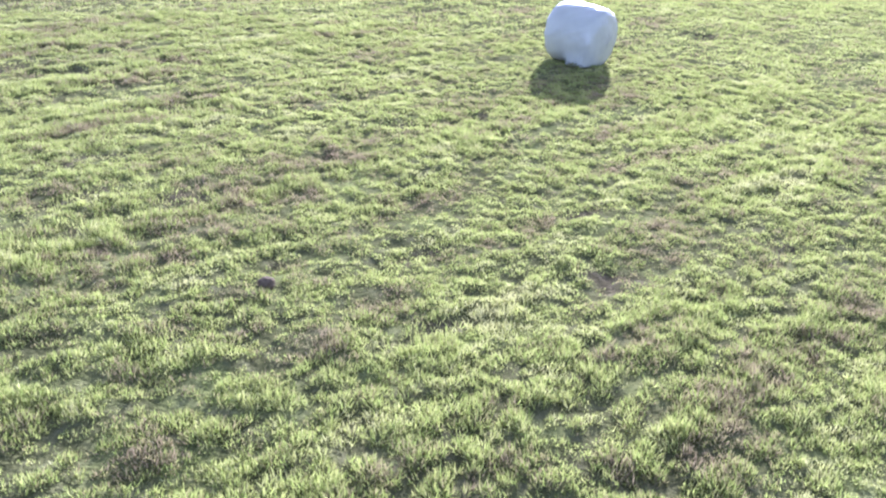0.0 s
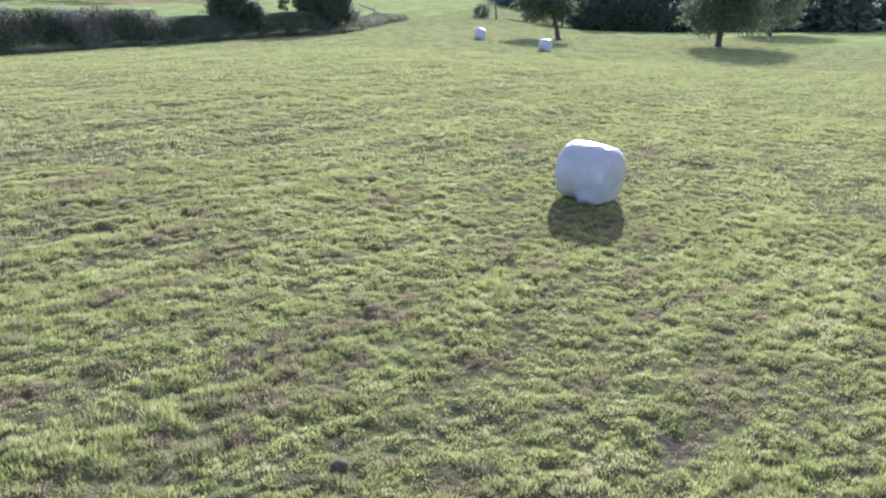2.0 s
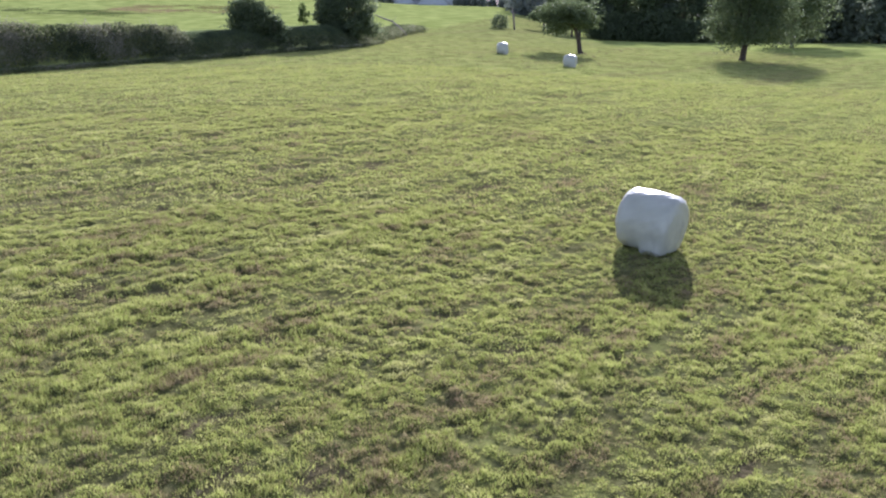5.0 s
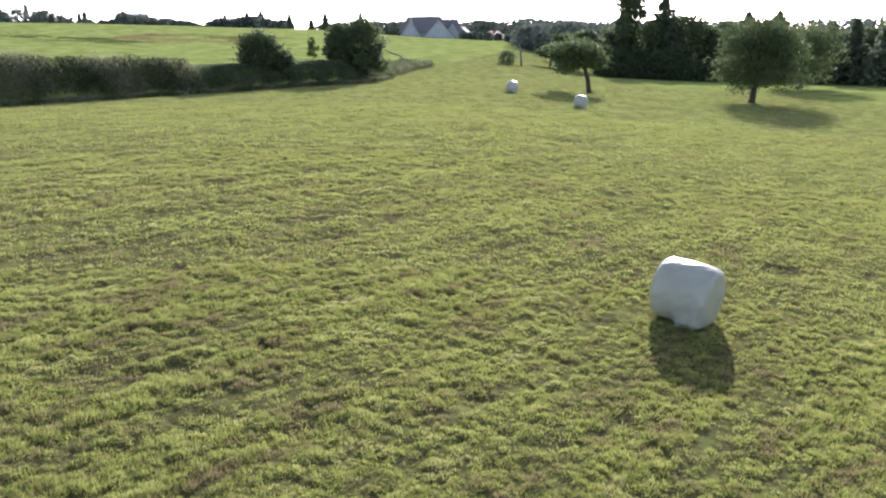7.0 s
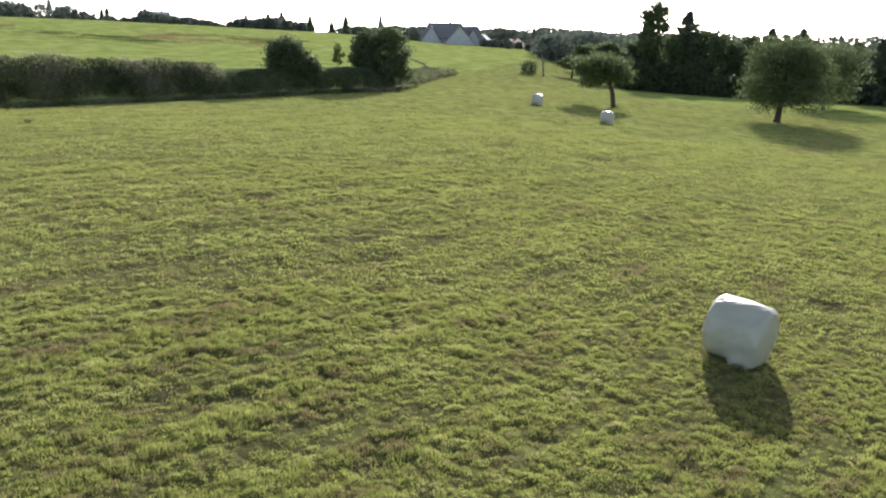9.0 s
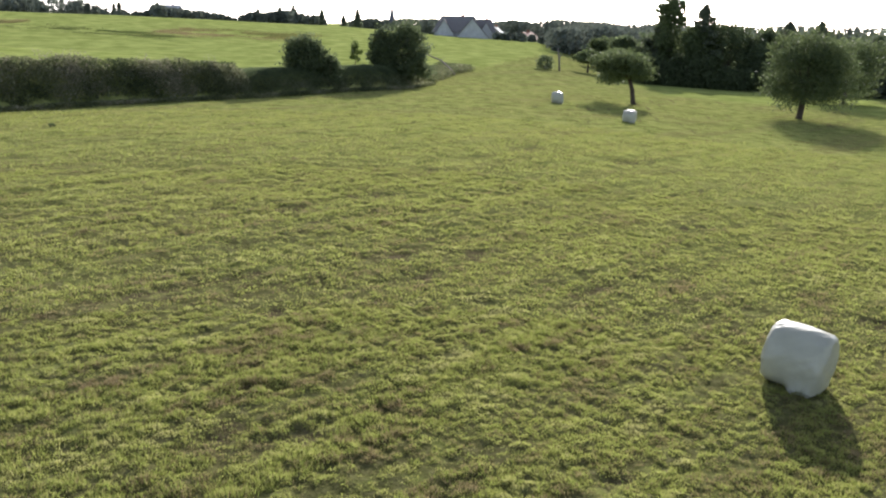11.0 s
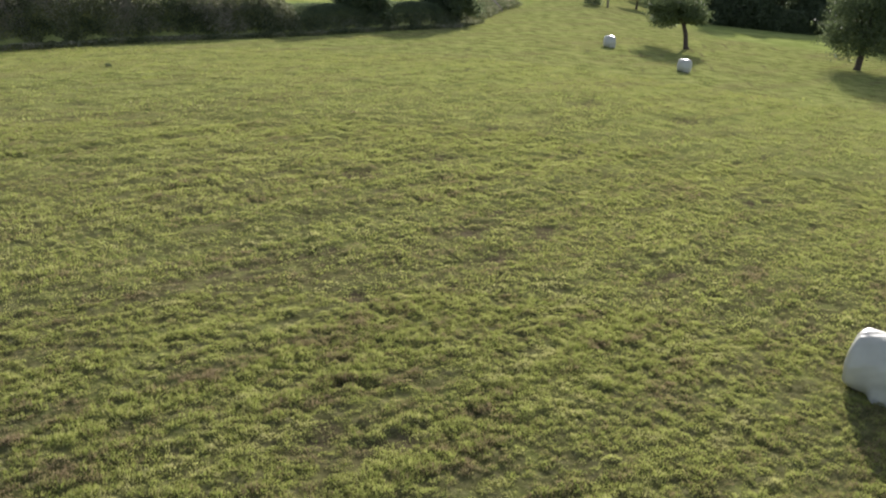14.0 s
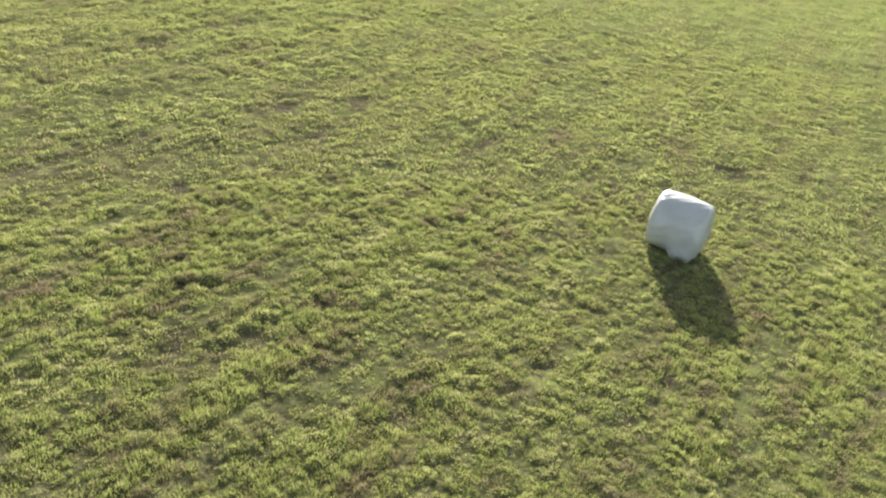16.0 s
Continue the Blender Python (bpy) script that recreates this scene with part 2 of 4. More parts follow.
def beyond_hedge(x, y):
    """Metres past the foot of the bank, to the north-west; and how far along it."""
    best, side, along, run = np.full(np.shape(x), 1e9), np.zeros(np.shape(x)), np.zeros(np.shape(x)), 0.0
    for (ax, ay), (bx, by) in zip(HEDGE, HEDGE[1:]):
        dx, dy = bx - ax, by - ay
        ln = math.hypot(dx, dy)
        s = np.clip(((x - ax) * dx + (y - ay) * dy) / ln ** 2, 0, 1)
        d = np.hypot(x - ax - s * dx, y - ay - s * dy)
        sg = np.sign((x - ax) * -dy + (y - ay) * dx)
        near = d < best
        best, side, along = np.where(near, d, best), np.where(near, sg, side), np.where(near, run + s * ln, along)
        run += ln
    return best * side, along


def land(x, y):
    """Height of the ground."""
    x, y = np.asarray(x, float), np.asarray(y, float)
    low = -0.0913 * 14 * np.tanh(x / 14)
    d, along = beyond_hedge(x, y)
    fade = 1 - smooth((along - 106) / 20)
    bank = np.interp(along, (50, 66, 76, 88, 104), (2.9, 2.65, 2.25, 1.8, 1.75)) * (lambda k: k * (2 - k))(np.clip((d + 0.1) / 2.5, 0, 1)) * fade
    r = np.hypot(x - HUB[0], y - HUB[1])
    az = np.degrees(np.arctan2(x - HUB[0], y - HUB[1]))
    crest = np.interp(az, (-110, -60, -34, -25, -18, -13, -9, -6, -1, 2.4, 5.4, 12, 60, 180), (0, 9.0, 8.6, 7.9, 6.9, 6.2, 5.0, 4.1, 3.0, -0.3, -4.8, -6.2, -6.0, -2.0))
    start = np.where(d > 0, 74.0, 92.0)
    t = np.clip((r - start) / (220 - start), 0, 1)
    t = t * t * (1.6 - 0.6 * t)
    z = low + bank + (crest - low - bank) * t * smooth((r - start) / 20)
    return z - 0.012 * np.maximum(r - 225, 0) * np.exp(-np.maximum(r - 225, 0) / 600)


# worn or dug spots: x, y, radius
BARE = ((-9.2, 6.9, 0.9), (-8.4, 5.0, 0.7), (-13.4, 11.8, 0.9), (-11.0, 1.3, 0.5), (-2.8, -5.7, 0.45), (-3.4, -11.2, 0.3), (-2.0, -10.5, 0.4), (-5.0, -9.9, 0.55),
        (-5.7, -11.1, 0.5), (-8.9, -4.3, 0.6), (-0.4, -8.6, 0.5), (-7.1, 8.2, 0.7), (-3.9, -4.4, 0.4), (-11.5, 15.2, 1.0), (3.4, 6.1, 0.7), (-6.4, -6.1, 0.5),
        (-10.1, -4.6, 0.5), (-13.5, 1.5, 0.6), (6.4, 33.0, 1.2), (-10.4, 21.3, 0.8), (-12.1, 14.7, 0.8), (-0.4, 15.8, 1.2), (-1.0, 31.5, 1.8), (-6.0, 32.5, 1.8),
        (-0.1, -10.6, 0.4), (1.9, -9.2, 0.4), (-1.8, -12.2, 0.5), (-6.5, -8.9, 0.45), (2.2, -4.4, 0.45), (4.8, -1.1, 0.5), (-6.5, 19.2, 1.0))


SWATHS = (-1.0, 6.5, 12.4, 15.8, 19.2, 22.3, 25.4, 28.0, 30.7, 33.6, 36.5, 38.7, 41.0)      # where one pass of the mower met the next


def worn(x, y):
    w = np.zeros(np.shape(x))
    c, q = math.cos(radians(55)), math.sin(radians(55))
    for bx, by, br in BARE:
        u, v = (x - bx) * c + (y - by) * q, -(x - bx) * q + (y - by) * c + br * (vnoise(x / 0.35, y / 0.35, 35) - 0.5)
        w = np.maximum(w, 0.8 * np.exp(-((u / br / 1.5) ** 2 + (v / br / 0.5) ** 2)))
    # edges of the mower's swaths
    u, v = x * c + y * q, -x * q + y * c + 0.25 * (vnoise(x / 7, y / 7, 17) - 0.5)
    off = np.min([np.abs(v - e) for e in SWATHS], 0)
    return np.maximum(w, 0.7 * smooth((vnoise(u / 1.3, v / 3.0, 18) - 0.35) / 0.5) * np.exp(-(off / 0.24) ** 2))


def rows_noise(x, y, a, b, seed):
    """Noise drawn out along the mown rows."""
    c, q = math.cos(radians(56)), math.sin(radians(56))
    return vnoise((x * c + y * q) / a, (-x * q + y * c) / b, seed)


def tussock(x, y, cell=0.12, seed=3.0):
    """Rounded grass tussocks about a hand across: height from 0 to 1, and the way outward from the tussock's middle."""
    x, y = np.asarray(x, float), np.asarray(y, float)
    c, q = math.cos(radians(57)), math.sin(radians(57))
    x, y = 0.78 * (x * c + y * q) + 0.10 * (vnoise(x / 0.3, y / 0.3, 33) - 0.5), -x * q + y * c + 0.10 * (vnoise(x / 0.3, y / 0.3, 34) - 0.5)
    i, j = np.floor(x / cell), np.floor(y / cell)
    best, ox, oy = np.zeros(np.shape(x)), np.zeros(np.shape(x)), np.zeros(np.shape(x))
    for di in (-1, 0, 1):
        for dj in (-1, 0, 1):
            px, py = (i + di + hash2(i + di, j + dj, seed)) * cell, (j + dj + hash2(i + di, j + dj, seed + 1)) * cell
            r = cell * (0.45 + 0.75 * hash2(i + di, j + dj, seed + 2))
            h = (0.35 + 0.65 * hash2(i + di, j + dj, seed + 3)) * smooth(1.15 - np.hypot(x - px, y - py) / r)
            near = h > best
            best, ox, oy = np.where(near, h, best), np.where(near, (x - px) / r, ox), np.where(near, (y - py) / r, oy)
    return best, ox * c - oy * q, ox * q + oy * c


def lumps(x, y):
    """Swellings under several tussocks, 0 to 1."""
    return tussock(x, y, 0.27, 8.0)[0]


def relief(x, y):
    """Clods and hummocks of the near meadow, fading far off."""
    r = np.hypot(x + 4, y + 12)
    k = np.clip(1.4 - r / 80, 0, 1)
    swell = (vnoise(x / 3.1, y / 3.1, 1) - 0.5) * 0.10 + (rows_noise(x, y, 5.0, 1.1, 4) - 0.5) * 0.06
    clod = (vnoise(x / 0.55, y / 0.55, 2) - 0.5) * (0.03 + 0.06 * smooth((r - 14) / 14)) + (lumps(x, y) - 0.4) * 0.06 * np.clip(1.6 - r / 60, 0.3, 1)
    return (swell + clod - 0.07 * worn(x, y)) * k


def ground_z(x, y):
    return float(land(x, y) + relief(np.array(x, float), np.array(y, float)))


def steps(lo, a, b, hi, fine):
    """Coordinates that are fine from a to b and grow outwards."""
    mid = np.arange(a, b, fine)
    out, s, v = [], fine, b
    while v < hi:
        out.append(v)
        s *= 1.06
        v += s
    inn, s, v = [], fine, a
    while v > lo:
        s *= 1.06
        v -= s
        inn.append(v)
    return np.concatenate([inn[::-1], mid, out])


gx, gy = steps(-2500, -17, 5, 2500, 0.11), steps(-1500, -15, 20, 3000, 0.11)
X, Y = np.meshgrid(gx, gy)
Z = land(X, Y) + relief(X, Y)
nx, ny = len(gx), len(gy)
i = np.arange(nx * ny).reshape(ny, nx)
quads = np.stack([i[:-1, :-1], i[:-1, 1:], i[1:, 1:], i[1:, :-1]], -1).reshape(-1, 4)
ground = new("ground", mesh_of("ground", np.stack([X, Y, Z], -1).reshape(-1, 3), quads, [M_GROUND]))
ground.data.shade_smooth()
bare = smooth((worn(X, Y) * (0.55 + 0.9 * vnoise(X / 0.3, Y / 0.3, 15)) - 0.25) / 0.6) * 0.75
# unmown, greener grass in the upper field and before the wood
green = np.maximum(smooth((beyond_hedge(X, Y)[0] - 2.0) / 2), smooth((Y - np.interp(X, (2, 8, 17, 25, 28, 45), (97, 93, 90, 83, 70, 62))) / 5 + 0.5) * smooth((X - 2) / 9))
ground.data.attributes.new("lush", "FLOAT", "POINT").data.foreach_set("value", green.astype(np.float32).ravel())
ground.data.attributes.new("wear", "FLOAT", "POINT").data.foreach_set("value", bare.astype(np.float32).ravel())
tagged(ground, "mown green meadow with bare brown earth between tufts", "meadow", kind="structure")



def lie(x, y):
    """Height of the ground sheet itself at given places."""
    a_, b_ = np.clip(np.searchsorted(gx, x) - 1, 0, nx - 2), np.clip(np.searchsorted(gy, y) - 1, 0, ny - 2)
    f, h = (x - gx[a_]) / (gx[a_ + 1] - gx[a_]), (y - gy[b_]) / (gy[b_ + 1] - gy[b_])
    return (Z[b_, a_] * (1 - f) + Z[b_, a_ + 1] * f) * (1 - h) + (Z[b_ + 1, a_] * (1 - f) + Z[b_ + 1, a_ + 1] * f) * h


# ---------------- grass ----------------
rng = np.random.default_rng(7)


def tufts(place, radius, height, count, width, rng):
    """Low domes of short broad leaves, one dome at each place."""
    m = len(place) * count
    base, rad, hgt, wid = (np.repeat(v, count, 0) for v in (place, radius, height, width))
    az = rng.uniform(0, 2 * np.pi, m)
    rho = np.sqrt(rng.uniform(0, 1, m))
    out = np.stack([np.cos(az), np.sin(az), np.zeros(m)], -1)
    root = base + out * (rho * rad * 0.75)[:, None]
    d = out * (rho * 0.9 + 0.1)[:, None] + rng.normal(size=(m, 3)) * 0.22
    d[:, 2] = np.abs(d[:, 2]) + 1.05 - 0.65 * rho
    d /= np.linalg.norm(d, axis=1)[:, None]
    turn = az + np.pi / 2 + rng.normal(size=m) * 0.9
    w = np.stack([np.cos(turn), np.sin(turn), np.zeros(m)], -1) * (wid * rng.uniform(0.6, 1.3, m))[:, None]
    tip = root + d * (hgt * rng.uniform(0.6, 1.2, m))[:, None]
    co = np.stack([root - w, root + w * 0.6, tip + w * 0.5], 1).reshape(-1, 3)
    return co, np.arange(m * 3).reshape(-1, 3)


def sward(n, rng, r0, r1, tall, leaf, fade=0.0, spread=(-46, 40), cell=0.14, gap=0.06, dome=0.04):
    """Single leaves of short mown grass between two distances from the meadow's corner, gathered into tussocks."""
    r = np.sqrt(rng.uniform(r0 ** 2, r1 ** 2, n))
    az = np.radians(rng.uniform(*spread, n))
    x, y = HUB[0] + 1.5 + r * np.sin(az), HUB[1] - 1.0 + r * np.cos(az)
    w = worn(x, y) * (0.55 + 0.9 * vnoise(x / 0.3, y / 0.3, 15))
    small, ox, oy = tussock(x, y, cell)
    large, _, _ = tussock(x, y, 0.27, 8.0)
    cover = 0.66 * small + 0.22 * large + 0.62 * (rows_noise(x, y, 2.2 + 6 * (cell - 0.14), 0.30 + 1.2 * (cell - 0.14), 11) - 0.1) * (0.4 + small) + 0.34 * (rows_noise(x, y, 7.0, 0.42, 31) - 0.5) + 0.22 * (vnoise(x / 0.9, y / 0.9, 22) - 0.5)
    keep = (cover > rng.uniform(gap, 0.60, n)) & (w < rng.uniform(0.16, 0.95, n)) & (beyond_hedge(x, y)[0] < 0) & (rng.uniform(0, 1, n) >= fade * (r - r0) / (r1 - r0))
    x, y, cover, ox, oy, small = (v[keep] for v in (x, y, cover, ox, oy, small))
    m = len(x)
    h = tall * (0.20 + 1.3 * np.clip(cover - 0.12, 0, 1.1)) * rng.uniform(0.55, 1.25, m) * (0.75 + 0.3 * vnoise(x / 2.6, y / 2.6, 13) + 0.25 * rows_noise(x, y, 12.0, 1.1, 21)) * (0.66 + 0.6 * rows_noise(x, y, 5.0, 0.45, 23)) * (1 + 0.35 * np.clip((8 - r[keep]) / 4, 0, 1))
    d = np.stack([0.55 * ox + 0.42 * rng.normal(size=m), 0.55 * oy + 0.42 * rng.normal(size=m), np.full(m, 1.0)], -1)
    d /= np.linalg.norm(d, axis=1)[:, None]
    turn = rng.uniform(0, 2 * np.pi, m)
    wide = np.stack([np.cos(turn), np.sin(turn), np.zeros(m)], -1) * (leaf * rng.uniform(0.6, 1.3, m))[:, None]
    root = np.stack([x, y, lie(x, y) - 0.01 + dome * small ** 0.7 * rng.uniform(0.3, 1.0, m)], -1)
    tip = root + d * h[:, None]
    co = np.stack([root - wide, root + wide, tip + wide * 0.25], 1).reshape(-1, 3)
    return co, np.arange(m * 3).reshape(-1, 3)


layers = [sward(570000, rng, 2.9, 12, 0.050, 0.0062, 0, (-66, 52), 0.135, 0.12, 0.042), sward(600000, rng, 12, 21, 0.054, 0.0080, 0, (-52, 36), 0.15, 0.14, 0.048),
          sward(520000, rng, 21, 40, 0.062, 0.0115, 0, (-44, 34), 0.18, 0.18, 0.060), sward(230000, rng, 40, 64, 0.075, 0.017, 0, (-42, 33), 0.26, 0.2, 0.08),
          sward(70000, rng, 64, 108, 0.09, 0.026, 0.6, (-42, 33), 0.35, 0.2, 0.08)]
co, fa, at = [], [], 0
for c, f in layers:
    co.append(c)
    fa.append(f + at)
    at += len(c)
grass = new("grass", mesh_of("grass", np.concatenate(co), np.concatenate(fa), [M_GRASS]))
# raked-up wisps left along the swaths and in the worn spots
n = 80000
c, q = math.cos(radians(55)), math.sin(radians(55))
u, v = rng.uniform(-22, 55, n), rng.choice(SWATHS, n) + 0.13 * rng.normal(size=n)
v -= 0.25 * (vnoise((u * c - v * q) / 7, (u * q + v * c) / 7, 17) - 0.5)
x, y = u * c - v * q, u * q + v * c
b = np.array(BARE)[rng.integers(0, len(BARE), n // 9)]
x, y = np.concatenate([x, b[:, 0] + rng.normal(size=n // 9) * b[:, 2] * 0.5]), np.concatenate([y, b[:, 1] + rng.normal(size=n // 9) * b[:, 2] * 0.35])
keep = (vnoise(x / 1.6, y / 1.6, 19) + 0.35 * vnoise(x / 0.4, y / 0.4, 20) > 0.90 - 0.12 * (np.hypot(x + 5, y + 17) > 22)) & (beyond_hedge(x, y)[0] < -1) & (x > -42) & (x < 9) & (np.hypot(x + 5, y + 17) < 63)
x, y = x[keep], y[keep]
r = np.hypot(x + 5, y + 17)
k = np.clip(0.4 + r / 60, 0.5, 1.1)
co_h, fa_h = tufts(np.stack([x, y, lie(x, y)], -1), 0.07 * k, 0.03 * k, 3, 0.013 * k, rng)
hay = new("hay_wisps", mesh_of("hay_wisps", co_h, fa_h, [M_HAY]))
tagged(hay, "brown withered wisps of hay along the mown swaths", "hay", kind="stuff")
tagged(grass, "short tufted green and yellowish mown grass", "grass", kind="stuff")


# a clod of dark earth lying in the grass
clod = thing("earth_clod", (-3.33, -11.73, ground_z(-3.33, -11.73) - 0.02), "dark clod of earth lying in the mown grass", "clod")
bm = bmesh.new()
bmesh.ops.create_icosphere(bm, subdivisions=3, radius=0.085)
for v in bm.verts:
    v.co *= 1 + 0.22 * noise.noise(v.co * 17) + 0.12 * noise.noise(v.co * 46)
    v.co.z = max(v.co.z * 0.75 + 0.05, -0.01)
part("lump", bm, M_EARTH, clod, smooth=True)


# ---------------- wrapped bales ----------------
def bale(place, turn, lean, radius, length, label, seed):
    """A round bale on its side, wrapped in film, its axis along x before it is turned."""
    root = thing("wrapped_bale", place, label, "hay bale", "wrapped bales on the meadow")
    root.matrix_world = pose(*place, 0, lean, turn)
    g = np.random.default_rng(seed)
    na, ns = 72, 34
    s = np.linspace(0, 1, ns)
    half, rim = length / 2, 0.17
    prof = []
    for v in np.linspace(0, 1, ns):
        q = v * 2 - 1
        k = abs(q)
        if k < 0.55:
            ax, ra = q / 0.55 * (half - rim), radius + 0.03 * math.cos(q / 0.55 * math.pi / 2)
        elif k < 0.8:
            f = (k - 0.55) / 0.25 * math.pi / 2
            ax, ra = math.copysign(half - rim + rim * math.sin(f), q), radius - rim + rim * math.cos(f)
        else:
            f = (k - 0.8) / 0.2
            ax, ra = math.copysign(half + 0.06 * math.sin(f * math.pi / 2), q), (radius - rim) * (1 - f)
        prof.append((ax, max(ra, 0.002)))
    co, fa = [], []
    for p, (ax, ra) in enumerate(prof):
        for t in range(na):
            th = 2 * math.pi * t / na
            wob = 0.006 * math.sin(3 * th + seed) + 0.006 * math.sin(7 * th + ax * 6 + seed) + 0.006 * math.sin(17 * th + ax * 19)
            wob += 0.009 * math.sin(23 * th + 3 * math.sin(5 * th + seed)) * float(smooth((abs(ax) - half + 0.22) / 0.12))
            r2 = ra * (1 + wob / radius)
            y, z = r2 * math.cos(th), r2 * math.sin(th)
            # the film hangs down in front over part of the length
            hang = float(smooth((ax + 0.10) / 0.22) * (1 - smooth((ax - 0.44) / 0.14))) if y < 0 and z < 0 else 0.0
            y = y * (1 - hang) + min(y, -radius * (0.955 + 0.03 * math.sin(ax * 37) * min(1, -z / radius * 1.5))) * hang
            z = max(z, -radius * 0.965 + 0.05 * (abs(y) / radius) ** 2 * (1 - hang))
            co.append((ax + 0.012 * math.sin(5 * th + 2 * p) * (ra < radius - 0.02), y, z + radius * 0.955))
    for p in range(ns - 1):
        for t in range(na):
            u = (t + 1) % na
            fa.append((p * na + t, (p + 1) * na + t, (p + 1) * na + u, p * na + u))
    wrap = part_mesh("wrap", mesh_of("wrap", co, fa, [M_FILM]), root, smooth=True)
    # loose end of the film, hanging at the foot
    bm = bmesh.new()
    cols = 14
    ring = []
    for a_ in range(cols):
        u = a_ / (cols - 1)
        x = 0.10 + u * 0.40
        dip = math.sin(u * math.pi) ** 0.6
        row = []
        for b_ in range(7):
            v = b_ / 6
            drop = 0.10 * (0.3 + 0.7 * dip)
            z = 0.13 - v * drop
            y = -radius * 0.975 - 0.045 * v - 0.02 * v * v + 0.012 * math.sin(u * 23 + v * 6)
            row.append(bm.verts.new((x + 0.02 * math.sin(v * 5), y, max(z, 0.02 + 0.015 * math.sin(u * 17)))))
        ring.append(row)
    for r0, r1 in zip(ring, ring[1:]):
        for b_ in range(6):
            bm.faces.new((r0[b_], r1[b_], r1[b_ + 1], r0[b_ + 1]))
    bmesh.ops.solidify(bm, geom=bm.faces[:], thickness=0.006)
    part("loose_flap", bm, M_FILM, wrap, "crumpled loose flap of white film", True)
    return root


bale((-0.13, 0.80, float(land(-0.13, 0.80)) - 0.005), -31, 6.5, 0.625, 1.21, "round bale wrapped in glossy white film, loose flap at its foot", 1)
bale((0.70, 53.4, ground_z(0.70, 53.4) - 0.03), -12, 4.5, 0.48, 0.96, "white wrapped bale on the grass near the spreading tree", 2)
bale((-4.72, 63.8, ground_z(-4.72, 63.8) - 0.03), 10, 3.0, 0.50, 0.92, "white wrapped bale further up the open meadow", 3)


# ---------------- trees and shrubs ----------------
def cards(place, size, rng, flat=0.0, aim=None):
    """Leaf-shaped faces at `place`, turned at random; aim pulls their normals outward."""
    n = len(place)
    u = rng.normal(size=(n, 3))
    u[:, 2] *= 1 - flat
    u /= np.linalg.norm(u, axis=1)[:, None]
    w = rng.normal(size=(n, 3))
    w -= (w * u).sum(1)[:, None] * u
    w /= np.linalg.norm(w, axis=1)[:, None]
    s = (size * rng.uniform(0.6, 1.3, n))[:, None]
    nrm = np.cross(u, w) * s * 0.15
    co = np.stack([place - u * s * 0.5, place + w * s * 0.30 + nrm, place + u * s * 0.55, place - w * s * 0.30 + nrm], 1).reshape(-1, 3)
    return co, np.arange(n * 4).reshape(-1, 4)


def in_lobes(lobes, n, rng, shell=0.55):
    """Points in a set of ellipsoids, mostly near their skins, in small sprays."""
    vol = np.array([rx * ry * rz for _, (rx, ry, rz) in lobes]) ** 0.75
    pick = rng.choice(len(lobes), n, p=vol / vol.sum())
    c = np.array([p for p, _ in lobes])[pick]
    ra = np.array([q for _, q in lobes])[pick]
    d = rng.normal(size=(n, 3))
    d /= np.linalg.norm(d, axis=1)[:, None]
    rad = shell + (1 - shell) * rng.uniform(0, 1, n) ** 0.6
    bumpy = 1 + 0.30 * np.sin(d[:, 0] * 6 + pick) * np.sin(d[:, 1] * 7 + pick * 2) + 0.22 * np.sin(d[:, 2] * 9 + pick) + 0.08 * np.clip(rng.normal(size=n), -1.5, 1.5)
    return c + d * ra * (rad * bumpy)[:, None]


def tube(bm, path, radii, sides=8):
    rings = []
    for k, (p, r) in enumerate(zip(path, radii)):
        p = Vector(p)
        ahead = Vector(path[min(k + 1, len(path) - 1)]) - Vector(path[max(k - 1, 0)])
        q = ahead.to_track_quat("Z", "Y")
        rings.append([bm.verts.new(p + q @ Vector((r * math.cos(2 * math.pi * t / sides), r * math.sin(2 * math.pi * t / sides), 0))) for t in range(sides)])
    for a_, b_ in zip(rings, rings[1:]):
        for t in range(sides):
            bm.faces.new((a_[t], a_[(t + 1) % sides], b_[(t + 1) % sides], b_[t]))
    bm.faces.new(rings[-1])
    bm.faces.new(rings[0][::-1])


